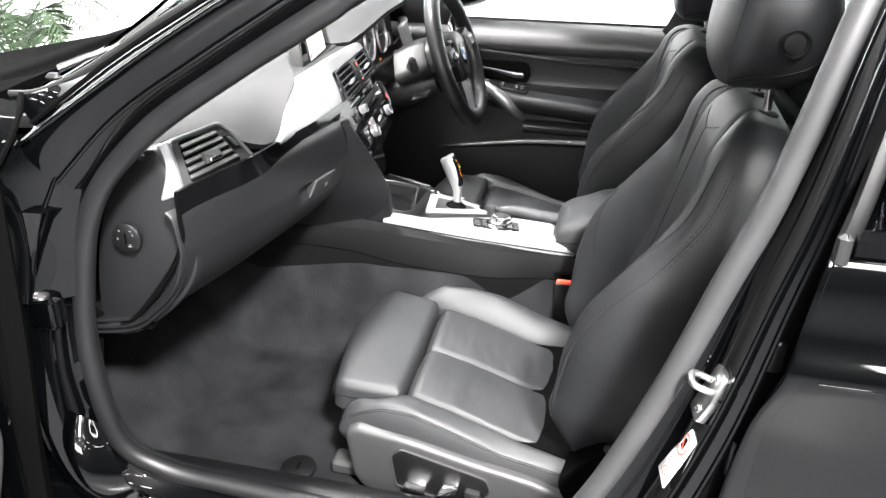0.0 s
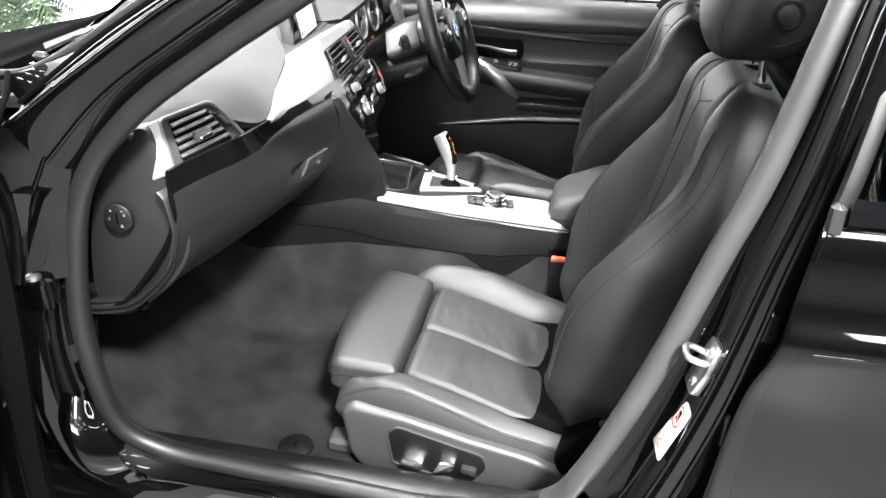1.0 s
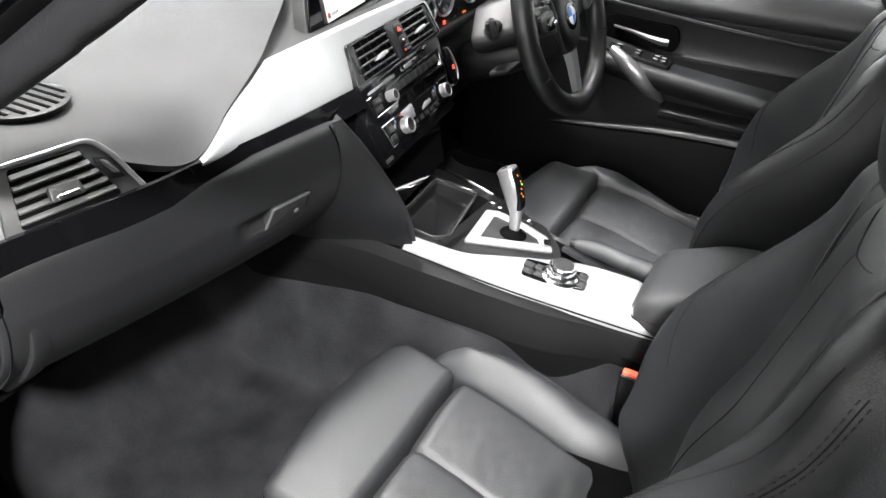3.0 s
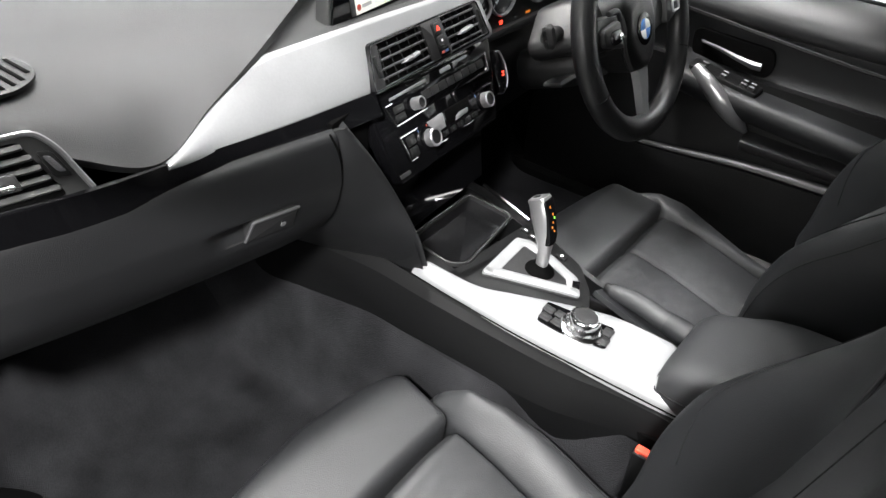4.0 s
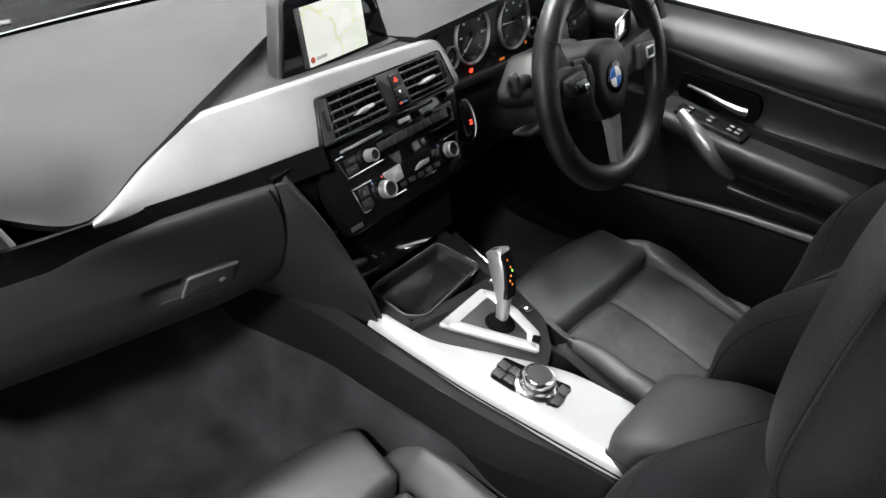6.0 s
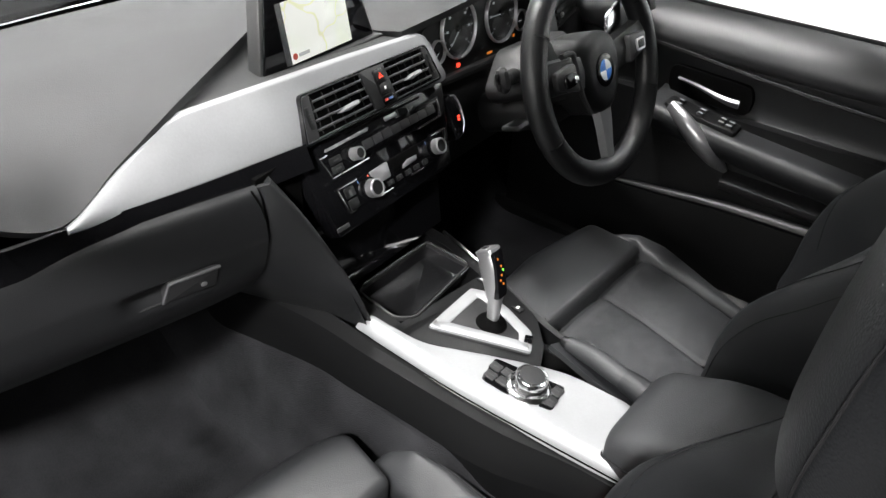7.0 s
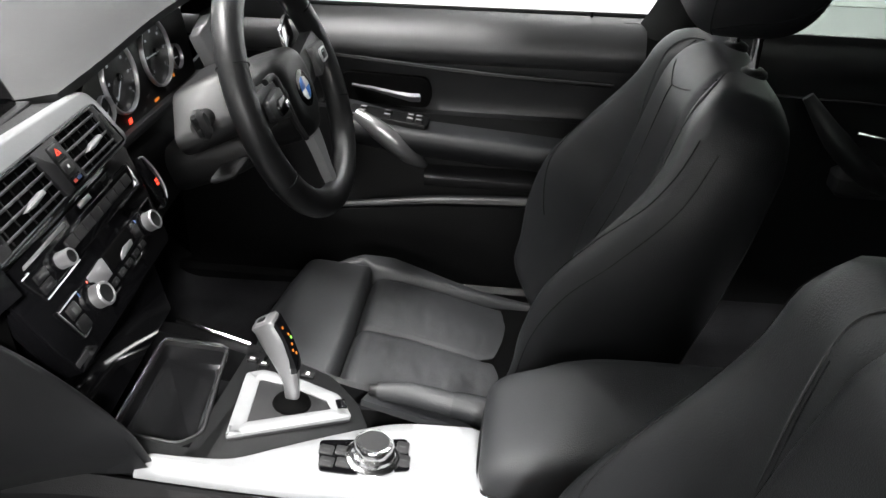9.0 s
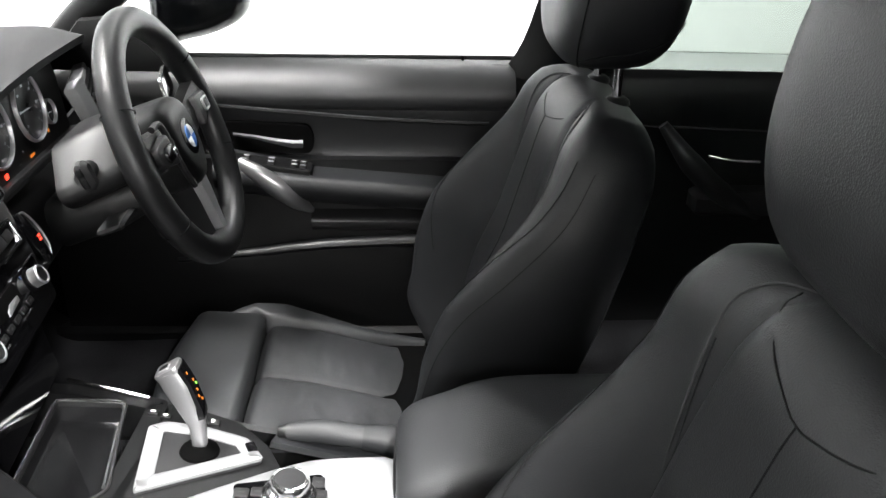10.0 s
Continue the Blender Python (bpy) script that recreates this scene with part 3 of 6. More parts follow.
part("door_pocket_rim", tube(spline([(-0.555, -0.925, 0.70), (-0.555, -0.932, 0.68), (-0.555, -0.943, 0.639), (-0.555, -0.97, 0.582), (-0.555, -1.01, 0.52)], 20), [0.008, 0.019, 0.02, 0.02], 12), GRAPHITE, odoor)
part("lower_bracket", patch([[(-0.552, -0.79, 0.605), (-0.525, -0.80, 0.610), (-0.500, -0.79, 0.592)], [(-0.548, -0.815, 0.56), (-0.512, -0.835, 0.565), (-0.470, -0.805, 0.545)], [(-0.530, -0.82, 0.50), (-0.495, -0.84, 0.51), (-0.452, -0.81, 0.495)], [(-0.52, -0.80, 0.45), (-0.48, -0.81, 0.45), (-0.44, -0.78, 0.44)]], 20, 16, 0.008), PAINT, car, "glossy black lower hinge cover")
hinge = part("hinge", block(0.045, 0.03, 0.05, (-0.548, -0.785, 0.755), 0.005), PAINT, car)
part("hinge_pin", lathe([(0.011, 0), (0.011, 0.004), (0.006, 0.007), (0, 0.007)], Matrix.Translation((-0.548, -0.79, 0.805)), 16), STEEL, hinge)

# footwell sides, their shade put into the near-black colour
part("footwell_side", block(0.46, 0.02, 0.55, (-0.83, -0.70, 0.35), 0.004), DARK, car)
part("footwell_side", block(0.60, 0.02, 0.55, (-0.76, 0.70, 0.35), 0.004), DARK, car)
part("pillar_base", block(0.18, 0.03, 0.60, (0.385, 0.728, 0.35), 0.008), PLASTIC, car)
part("sill_far", block(1.0, 0.08, 0.07, (-0.1, 0.69, 0.35), 0.01), PLASTIC, car)

# far door mirror
shell = spline([(-0.325, 0.950), (-0.26, 0.958), (-0.205, 0.974), (-0.165, 0.998), (-0.153, 1.03), (-0.165, 1.068), (-0.20, 1.088), (-0.27, 1.092), (-0.325, 1.085), (-0.338, 1.02)], 40, True)
mid = shell.mean(0)
mirror = part("far_mirror", loft([[(mid[0] + k * (x - mid[0]), y, mid[1] + k * (z - mid[1])) for x, z in shell] for y, k in ((0.79, 0.35), (0.80, 0.7), (0.82, 0.92), (0.86, 1.0), (0.95, 1.0), (1.0, 0.93), (1.02, 0.7))], True, True), PAINT, car, "black door mirror")

# palm in the studio
palm = thing("potted_palm", (-2.75, 1.9, 0), "green potted palm standing on the studio floor", "plant")
part("pot", lathe([(0.11, 0), (0.14, 0.02), (0.16, 0.22), (0.165, 0.24), (0.15, 0.24), (0.145, 0.2), (0, 0.2)], Matrix.Translation((-2.75, 1.9, 0)), 24), PLASTIC, palm)
rng = random.Random(4)
leafs = bmesh.new()
stems = bmesh.new()
for k in range(16):
    az = k * 2.4 + rng.uniform(-0.2, 0.2)
    reach, rise = rng.uniform(0.3, 0.55), rng.uniform(0.25, 0.55)
    rib = spline([(-2.75, 1.9, 0.2), (-2.75 + 0.25 * reach * np.cos(az), 1.9 + 0.25 * reach * np.sin(az), 0.2 + rise * 0.75), (-2.75 + 0.65 * reach * np.cos(az), 1.9 + 0.65 * reach * np.sin(az), 0.2 + rise), (-2.75 + reach * np.cos(az), 1.9 + reach * np.sin(az), 0.2 + rise * 0.75)], 26)
    tube(rib, [0.006, 0.002], 5, False, 1.0, stems)
    for i in range(6, 26):
        t = Vector(rib[i] - rib[i - 1]).normalized()
        side = t.cross(Vector((0, 0, 1))).normalized()
        ln = 0.16 * (1 - abs(i - 14) / 18) * rng.uniform(0.8, 1.15)
        for sg in (-1, 1):
            d = (side * sg + t * 0.7 + Vector((0, 0, rng.uniform(-0.35, 0.1)))).normalized()
            p = Vector(rib[i])
            w = t * 0.007
            vs = [leafs.verts.new(q) for q in (p - w, p + w, p + d * ln * 0.6 + w * 0.9, p + d * ln + Vector((0, 0, -0.02)), p + d * ln * 0.6 - w * 0.9)]
            leafs.faces.new(vs)
part("stalk", stems, LEAF, palm)
part("fronds", leafs, LEAF, palm)

# ---- dashboard ----
STK = axes((-0.300, -0.003, 0.841), (-0.085, 1, -0.018), (-0.46, 0, 0.89))
dash = thing("dashboard", (-0.6, 0, 0.7), "black soft-touch dashboard with brushed aluminium trim", "dashboard")
part("top_pad", patch([
    [(-0.70, -0.69, 1.0), (-0.62, -0.69, 1.008), (-0.55, -0.69, 1.012), (-0.45, -0.69, 1.003), (-0.425, -0.68, 0.99)],
    [(-0.74, -0.56, 0.995), (-0.64, -0.56, 1.008), (-0.52, -0.56, 1.013), (-0.42, -0.56, 1.005), (-0.385, -0.565, 0.985)],
    [(-0.77, -0.45, 0.99), (-0.66, -0.45, 1.006), (-0.52, -0.45, 1.014), (-0.40, -0.46, 0.990), (-0.334, -0.455, 0.944)],
    [(-0.785, -0.37, 0.988), (-0.67, -0.37, 1.008), (-0.53, -0.37, 1.020), (-0.42, -0.37, 1.008), (-0.341, -0.37, 0.980)],
    [(-0.80, -0.295, 0.985), (-0.68, -0.295, 1.008), (-0.55, -0.295, 1.022), (-0.43, -0.297, 1.022), (-0.350, -0.298, 1.013)],
    [(-0.81, -0.20, 0.983), (-0.70, -0.20, 1.005), (-0.58, -0.20, 1.020), (-0.47, -0.207, 1.027), (-0.396, -0.212, 1.020)],
    [(-0.82, -0.08, 0.98), (-0.72, -0.08, 1.002), (-0.63, -0.08, 1.016), (-0.54, -0.083, 1.026), (-0.468, -0.088, 1.025)],
    [(-0.82, 0.04, 0.98), (-0.74, 0.04, 1.000), (-0.68, 0.04, 1.008), (-0.62, 0.04, 1.014), (-0.560, 0.035, 1.012)],
    [(-0.82, 0.16, 0.98), (-0.76, 0.16, 0.998), (-0.72, 0.16, 1.002), (-0.67, 0.16, 1.004), (-0.62, 0.16, 1.000)]], 72, 44, 0.012), DASH, dash, "grained soft dash top")
part("screen_recess", patch([
    [(-0.358, -0.299, 1.006), (-0.355, -0.298, 1.004), (-0.354, -0.297, 1.004), (-0.352, -0.296, 1.003)],
    [(-0.402, -0.210, 1.012), (-0.398, -0.206, 1.000), (-0.385, -0.203, 0.994), (-0.357, -0.20, 0.999)],
    [(-0.474, -0.086, 1.018), (-0.462, -0.082, 0.996), (-0.418, -0.080, 0.987), (-0.363, -0.08, 0.993)],
    [(-0.566, 0.037, 1.006), (-0.540, 0.040, 0.985), (-0.455, 0.040, 0.980), (-0.370, 0.04, 0.988)],
    [(-0.63, 0.17, 0.996), (-0.59, 0.17, 0.984), (-0.48, 0.17, 0.977), (-0.380, 0.165, 0.981)]], 44, 24, 0.010), DASH, dash, "grained dash hollow round the screen")


def bent(u, v):
    return -0.24 * max(0.0, -0.13 - u) ** 2


rows = []
for s in np.concatenate(([0.0], np.linspace(0.01, 0.82, 9), np.linspace(0.86, 1.0, 8), [1.01, 1.02])):
    r = []
    for u in np.concatenate((np.linspace(-0.440, 0.17, 80), [0.178, 0.184, 0.190, 0.196])):
        lo = np.interp(u, (-0.440, -0.42, -0.30, -0.17, -0.142, 0.19), (0.1075, 0.105, 0.0945, 0.0845, 0.083, 0.080))
        hi = np.interp(u, (-0.440, -0.42, -0.38, -0.336, -0.300, -0.270, -0.165, 0.0, 0.160, 0.172, 0.184, 0.196), (0.1130, 0.120, 0.140, 0.161, 0.177, 0.1805, 0.177, 0.171, 0.163, 0.155, 0.130, 0.100))
        v = lo + min(s, 1.0) * (hi - lo)
        n = 0.013 - 1.0 * max(0.0, s - 1.0) - 0.007 * smooth(0.93, 1.0, s) ** 2 - 0.008 * smooth(0.175, 0.196, u) - 0.002 * smooth(0.03, 0.0, s) + 0.003 * math.sin(min(1, s) * math.pi)
        r.append(STK @ Vector((u, v, n + bent(u, v))))
    rows.append(r)
part("trim_panel", sheet(rows, 0.006), SILVER, dash, "brushed aluminium dash trim")
part("gloss_strip", patch([[(-0.378, -0.69, 0.906), (-0.378, -0.69, 0.946)], [(-0.336, -0.53, 0.910), (-0.336, -0.53, 0.948)], [(-0.320, -0.43, 0.911), (-0.328, -0.43, 0.943)], [(-0.304, -0.30, 0.908), (-0.315, -0.30, 0.938)], [(-0.297, -0.14, 0.903), (-0.311, -0.14, 0.932)]], 30, 5, 0.006), PIANO, dash, "gloss black strip under the dash trim")

# centre vents
vent_ol = soft_corner([(-0.134, 0.082), (0.169, 0.085), (0.156, 0.144), (-0.115, 0.147)], 0.008)
part("vent_housing", prism(vent_ol, 0.0168, STK, 0.001, 0.0), DARK, dash)
part("vent_rim", bezel(vent_ol, 0.0035, 0.0215, STK, 0.01), PIANO, dash, "gloss black vent rim")
part("vent_rim_glint", bezel(inset(vent_ol, 0.0036), 0.0012, 0.0205, STK, 0.015), GRAPHITE, dash)
part("hazard_panel", prism(soft_corner([(0.010, 0.085), (0.060, 0.085), (0.053, 0.143), (0.001, 0.143)], 0.003), 0.0215, STK, 0.002, 0.012), PLASTIC_GREY, dash, "grey switch panel between the vents")
part("hazard_well", prism(soft_corner([(0.027, 0.086), (0.051, 0.086), (0.050, 0.138), (0.025, 0.138)], 0.004), 0.0222, STK, 0.0006, 0.018), PLASTIC, dash)
part("hazard_button", prism(rounded(0.020, 0.017, 0.004, 4, 0.0375, 0.128), 0.0236, STK, 0.0015, 0.018), PLASTIC_GREY, dash)
part("hazard_mark", bezel([(0.0325, 0.1245), (0.0425, 0.1245), (0.0375, 0.1325)], 0.0016, 0.0242, STK, 0.0232), GLOW_RED, dash, "red lit triangle")
part("lock_button", prism(rounded(0.020, 0.014, 0.004, 4, 0.0385, 0.110), 0.0236, STK, 0.0015, 0.018), PLASTIC_GREY, dash)
part("lock_mark", block(0.0036, 0.0036, 0.0004, (0.0385, 0.110, 0.0236), 0.0001, STK), WHITE, dash)
part("vent_dial", prism(rounded(0.024, 0.010, 0.003, 4, 0.039, 0.094), 0.0235, STK, 0.001, 0.018), PIANO, dash)
part("dial_warm", block(0.007, 0.0035, 0.0004, (0.033, 0.094, 0.0235), 0.0001, STK), BADGE_RED, dash)
part("dial_cool", block(0.009, 0.0035, 0.0004, (0.0425, 0.094, 0.0235), 0.0001, STK), MARK_BLUE, dash)
for s, (a0, a1, b0, b1) in enumerate(((-0.104, 0.006, -0.094, 0.001), (0.058, 0.149, 0.054, 0.141))):
    for k in range(4):
        v = 0.0955 + k * 0.0120
        h = (v - 0.085) / 0.06
        u0, u1 = a0 + (b0 - a0) * h, a1 + (b1 - a1) * h
        f = STK @ Matrix.Translation(((u0 + u1) / 2, v, 0.0168)) @ Matrix.Rotation(radians(-14), 4, "X")
        part("vent_slat", block(u1 - u0, 0.0030, 0.0035, (0, 0, 0), 0.0008, f), VENT, dash)
        part("slat_edge", tube([f @ Vector((-(u1 - u0) / 2, 0.0008, 0.0036)), f @ Vector(((u1 - u0) / 2, 0.0008, 0.0036))], 0.0008, 6), GRAPHITE, dash)
    for k in range(5):
        u = a0 + (a1 - a0) * (k + 0.5) / 5
        part("rear_vane", block(0.0012, 0.050, 0.002, (u - 0.002, 0.114, 0.0165), 0.0004, STK), PLASTIC, dash)
    c = (-0.040, 0.107) if s == 0 else (0.104, 0.1085)
    part("vent_tab", prism(soft_corner([(c[0] - 0.021, c[1] - 0.002), (c[0] - 0.004, c[1] - 0.004), (c[0] + 0.021, c[1] - 0.001), (c[0] + 0.019, c[1] + 0.004), (c[0] - 0.004, c[1] + 0.003)], 0.001), 0.025, STK, 0.001, 0.019), SATIN, dash, "satin vent tab")
    plate = [(-0.128, 0.086), (-0.106, 0.086), (-0.097, 0.143), (-0.113, 0.143)] if s == 0 else [(0.150, 0.088), (0.166, 0.088), (0.154, 0.140), (0.142, 0.140)]
    part("vent_wheel_plate", prism(soft_corner(plate, 0.003), 0.0202, STK, 0.001, 0.012), PLASTIC_GREY, dash)
    w = -0.111 if s == 0 else 0.1535
    wheel_slot = part("vent_wheel", prism(rounded(0.008, 0.030, 0.003, 3, w, 0.114), 0.0225, STK, 0.0015, 0.016), PLASTIC, dash)
    for k in range(4):
        part("wheel_mark", block(0.0035, 0.0010, 0.0003, (w, 0.109 + 0.0035 * k, 0.0225), 0.0001, STK), VENT, wheel_slot)

# radio and climate panels on a gloss black fascia
part("fascia", prism(soft_corner([(-0.150, 0.081), (0.180, 0.084), (0.158, 0.02), (0.135, -0.042), (-0.132, -0.045)], 0.01), 0.010, STK, 0.003, -0.012), PIANO, dash, "gloss black centre fascia")
radio_ol = soft_corner([(-0.104, 0.031), (0.146, 0.0345), (0.151, 0.0625), (-0.1145, 0.0615)], 0.003)
part("radio_panel", prism(radio_ol, 0.0118, STK, 0.001, 0.006), PIANO, dash)
for a, b in (((-0.1145, 0.0615), (-0.104, 0.031)), ((-0.104, 0.031), (-0.030, 0.032)), ((0.085, 0.0337), (0.146, 0.0345)), ((0.146, 0.0345), (0.151, 0.0625)), ((0.105, 0.0623), (0.151, 0.0625)), ((-0.1145, 0.0615), (-0.10, 0.0616))):
    part("radio_rim", tube([STK @ Vector((*a, 0.0125)), STK @ Vector((*b, 0.0125))], 0.0013, 6), CHROME, dash, "thin chrome rim")
part("disc_slot", block(0.17, 0.0026, 0.001, (0.03, 0.0745, 0.0098), 0.0004, STK), DARK, dash)
part("disc_chrome", prism(soft_corner([(-0.100, 0.0655), (-0.012, 0.0655), (-0.010, 0.0700), (-0.098, 0.0690)], 0.001), 0.0118, STK, 0.0006, 0.0095), SATIN, dash)
part("disc_badge", prism(rounded(0.027, 0.0062, 0.001, 3, 0.041, 0.0685), 0.0118, STK, 0.0006, 0.0095), SATIN, dash)
for k in range(8):
    part("preset_button", prism(rounded(0.0198, 0.0125, 0.0012, 3, -0.022 + 0.0212 * k, 0.0500), 0.0138, STK, 0.001, 0.010), PLASTIC_GREY, dash)
for k in range(2):
    part("mode_button", prism(rounded(0.022, 0.010, 0.0015, 3, -0.090 + 0.001 * k, 0.0395 + 0.0115 * k), 0.0138, STK, 0.001, 0.010), PLASTIC, dash)
    part("mode_mark", block(0.010, 0.0016, 0.0004, (-0.090 + 0.001 * k, 0.0395 + 0.0115 * k, 0.0138), 0.0001, STK), VENT, dash)
clim_ol = soft_corner([(-0.0985, -0.022), (0.128, -0.019), (0.143, 0.015), (-0.106, 0.0145)], 0.004)
part("climate_panel", prism(clim_ol, 0.0118, STK, 0.001, 0.006), PIANO, dash)
for a, b in (((-0.106, 0.0145), (-0.0985, -0.022)), ((-0.0985, -0.022), (-0.084, -0.0218)), ((-0.037, -0.0225), (-0.006, -0.0225)), ((0.038, -0.0212), (0.068, -0.0212)), ((0.128, -0.019), (0.143, 0.015)), ((-0.106, 0.0145), (-0.066, 0.0146)), ((0.108, 0.0150), (0.143, 0.015))):
    part("climate_rim", tube([STK @ Vector((*a, 0.0125)), STK @ Vector((*b, 0.0125))], 0.0013, 6), CHROME, dash)
part("climate_display", prism(soft_corner([(-0.036, -0.007), (-0.002, -0.006), (0.000, 0.015), (-0.040, 0.014)], 0.002), 0.0130, STK, 0.0005, 0.010), SATIN, dash, "pale display window")
part("centre_display", prism(soft_corner([(0.006, -0.005), (0.070, -0.004), (0.072, 0.015), (0.004, 0.015)], 0.002), 0.0126, STK, 0.0005, 0.010), DARK, dash)
part("fan_rocker", prism(soft_corner([(0.026, -0.006), (0.060, -0.004), (0.062, 0.002), (0.040, 0.003), (0.028, -0.001)], 0.001), 0.0138, STK, 0.0008, 0.010), SATIN, dash)
for k in range(6):
    cb = part("climate_button", prism(rounded(0.014, 0.007, 0.0015, 3, -0.027 + 0.0205 * k, -0.0145), 0.0134, STK, 0.001, 0.010), PLASTIC, dash)
    part("button_mark", block(0.004, 0.0022, 0.0003, (-0.027 + 0.0205 * k, -0.0145, 0.0134), 0.0001, STK), VENT, cb)
for v in (0.004, -0.013):
    part("seat_heat_button", prism(rounded(0.019, 0.014, 0.002, 3, -0.086, v), 0.0136, STK, 0.001, 0.010), PLASTIC, dash)
part("seat_heat_mark", block(0.005, 0.008, 0.0004, (-0.086, 0.003, 0.0136), 0.0001, STK), VENT, dash)


def knob(u, v, r, h):
    f = STK @ Matrix.Translation((u, v, 0.0105))
    part("knob_collar", lathe([(r * 1.35, 0), (r * 1.33, 0.003), (r * 1.1, 0.004)], f, 32), PIANO, dash)
    k = part("knob", lathe([(r * 1.06, 0.003), (r, 0.005), (r, h - 0.003), (r * 1.04, h - 0.0015), (r * 0.98, h), (r * 0.84, h + 0.0003), (r * 0.80, h - 0.0012)], f, 64, None, 32, 0.0004), LEVER, dash, "knurled silver knob")
    part("knob_cap", lathe([(r * 0.82, h - 0.0014), (r * 0.78, h - 0.0004), (r * 0.3, h - 0.0008), (0, h - 0.001)], f, 32), PLASTIC, k)


knob(-0.0565, 0.0470, 0.0085, 0.019)
knob(-0.0480, -0.0065, 0.0125, 0.017)
knob(0.1085, -0.0025, 0.0115, 0.016)
for u, c in ((-0.062, MARK_BLUE), (0.094, MARK_BLUE), (-0.040, BADGE_RED), (0.116, BADGE_RED)):
    part("heat_mark", block(0.002, 0.0045, 0.0005, (u - 0.004, 0.010, 0.0124), 0.0001, STK), c, dash)
part("lower_slot", block(0.024, 0.006, 0.0012, (-0.118, -0.034, 0.0098), 0.0005, STK), PLASTIC_GREY, dash)

# navigation screen
SCR = axes((-0.401, -0.126, 0.990), (-0.025, 0.239, 0.001), (-0.2, 0, 1))
part("screen_housing", prism(soft_corner([(-0.002, -0.016), (0.242, -0.016), (0.214, 0.099), (0.030, 0.101)], 0.014, 6), -0.002, SCR, 0.004, -0.024), VENT, dash, "black navigation screen housing")
part("screen_glass", prism(soft_corner([(0.004, -0.010), (0.236, -0.010), (0.209, 0.094), (0.036, 0.096)], 0.010, 6), 0.0, SCR, 0.001, -0.004), PIANO, dash)
part("screen_base", prism(soft_corner([(-0.010, -0.012), (0.250, -0.012), (0.250, 0.014), (-0.010, 0.014)], 0.006), 0.006, axes((-0.401, -0.126, 0.978), (-0.025, 0.239, 0.001), (-1, 0, 0)), 0.003, -0.01), DASH, dash)
MAP = bpy.data.materials.new("map_display")
MAP.use_nodes = True
nt = MAP.node_tree
pb = nt.nodes["Principled BSDF"]
pb.inputs["Base Color"].default_value = (0.02, 0.02, 0.02, 1)
pb.inputs["Roughness"].default_value = 0.15
tcn = nt.nodes.new("ShaderNodeTexCoord")
warp = nt.nodes.new("ShaderNodeTexNoise")
warp.inputs["Scale"].default_value = 14
nt.links.new(tcn.outputs["Object"], warp.inputs["Vector"])
add = nt.nodes.new("ShaderNodeMix")
add.data_type = "RGBA"
add.inputs["Factor"].default_value = 0.10
nt.links.new(tcn.outputs["Object"], add.inputs[6])
nt.links.new(warp.outputs["Color"], add.inputs[7])
vor = nt.nodes.new("ShaderNodeTexVoronoi")
vor.feature = "DISTANCE_TO_EDGE"
vor.inputs["Scale"].default_value = 15
nt.links.new(add.outputs[2], vor.inputs["Vector"])
nz = nt.nodes.new("ShaderNodeTexNoise")
nz.inputs["Scale"].default_value = 16
nt.links.new(tcn.outputs["Object"], nz.inputs["Vector"])
r1 = nt.nodes.new("ShaderNodeValToRGB")
r1.color_ramp.elements[0].position, r1.color_ramp.elements[1].position = 0.48, 0.75
r1.color_ramp.elements[0].color, r1.color_ramp.elements[1].color = (0.97, 0.98, 0.91, 1), (0.88, 0.94, 0.78, 1)
nt.links.new(nz.outputs["Fac"], r1.inputs[0])
r2 = nt.nodes.new("ShaderNodeValToRGB")
r2.color_ramp.elements[0].position, r2.color_ramp.elements[1].position = 0.012, 0.03
r2.color_ramp.elements[0].color, r2.color_ramp.elements[1].color = (0.78, 0.78, 0.50, 1), (1, 1, 1, 1)
nt.links.new(vor.outputs["Distance"], r2.inputs[0])
mm = nt.nodes.new("ShaderNodeMix")
mm.data_type, mm.blend_type = "RGBA", "MULTIPLY"
mm.inputs["Factor"].default_value = 0.7
nt.links.new(r1.outputs[0], mm.inputs[6])
nt.links.new(r2.outputs[0], mm.inputs[7])
nt.links.new(mm.outputs[2], pb.inputs["Emission Color"])
pb.inputs["Emission Strength"].default_value = 1.15
part("map_image", prism([(0.060, -0.001), (0.184, -0.001), (0.184, 0.080), (0.060, 0.080)], 0.0012, SCR, 0.0002, 0.0), MAP, dash, "lit navigation map")
part("map_legend", prism([(0.050, -0.001), (0.0597, -0.001), (0.0597, 0.080), (0.050, 0.080)], 0.0012, SCR, 0.0002, 0.0), VENT, dash)
for k in range(6):
    part("legend_mark", block(0.005, 0.006, 0.0003, (0.0549, 0.006 + 0.013 * k, 0.0012), 0.0001, SCR), SEAL_GREY, dash)
part("map_badge", lathe([(0.0045, 0.0), (0.0045, 0.0005), (0, 0.0005)], SCR @ Matrix.Translation((0.067, 0.008, 0.0012)), 16), BADGE_RED, dash)
part("map_scale", block(0.022, 0.005, 0.0003, (0.085, 0.008, 0.0012), 0.0001, SCR), SATIN, dash)

# passenger vent
PV = axes((-0.384, -0.676, 0.935), (0.042, 0.152, 0.006), (-0.030, 0.010, 0.065))
pv = soft_corner([(0.006, -0.003), (0.170, -0.006), (0.147, 0.050), (0.130, 0.071), (0.024, 0.074)], 0.012, 6)
part("vent_housing", prism(pv, 0.004, PV, 0.002, -0.02), VENT, dash)
part("vent_rim", bezel(pv, 0.0055, 0.007, PV, -0.004), RIM, dash, "satin chrome vent surround")
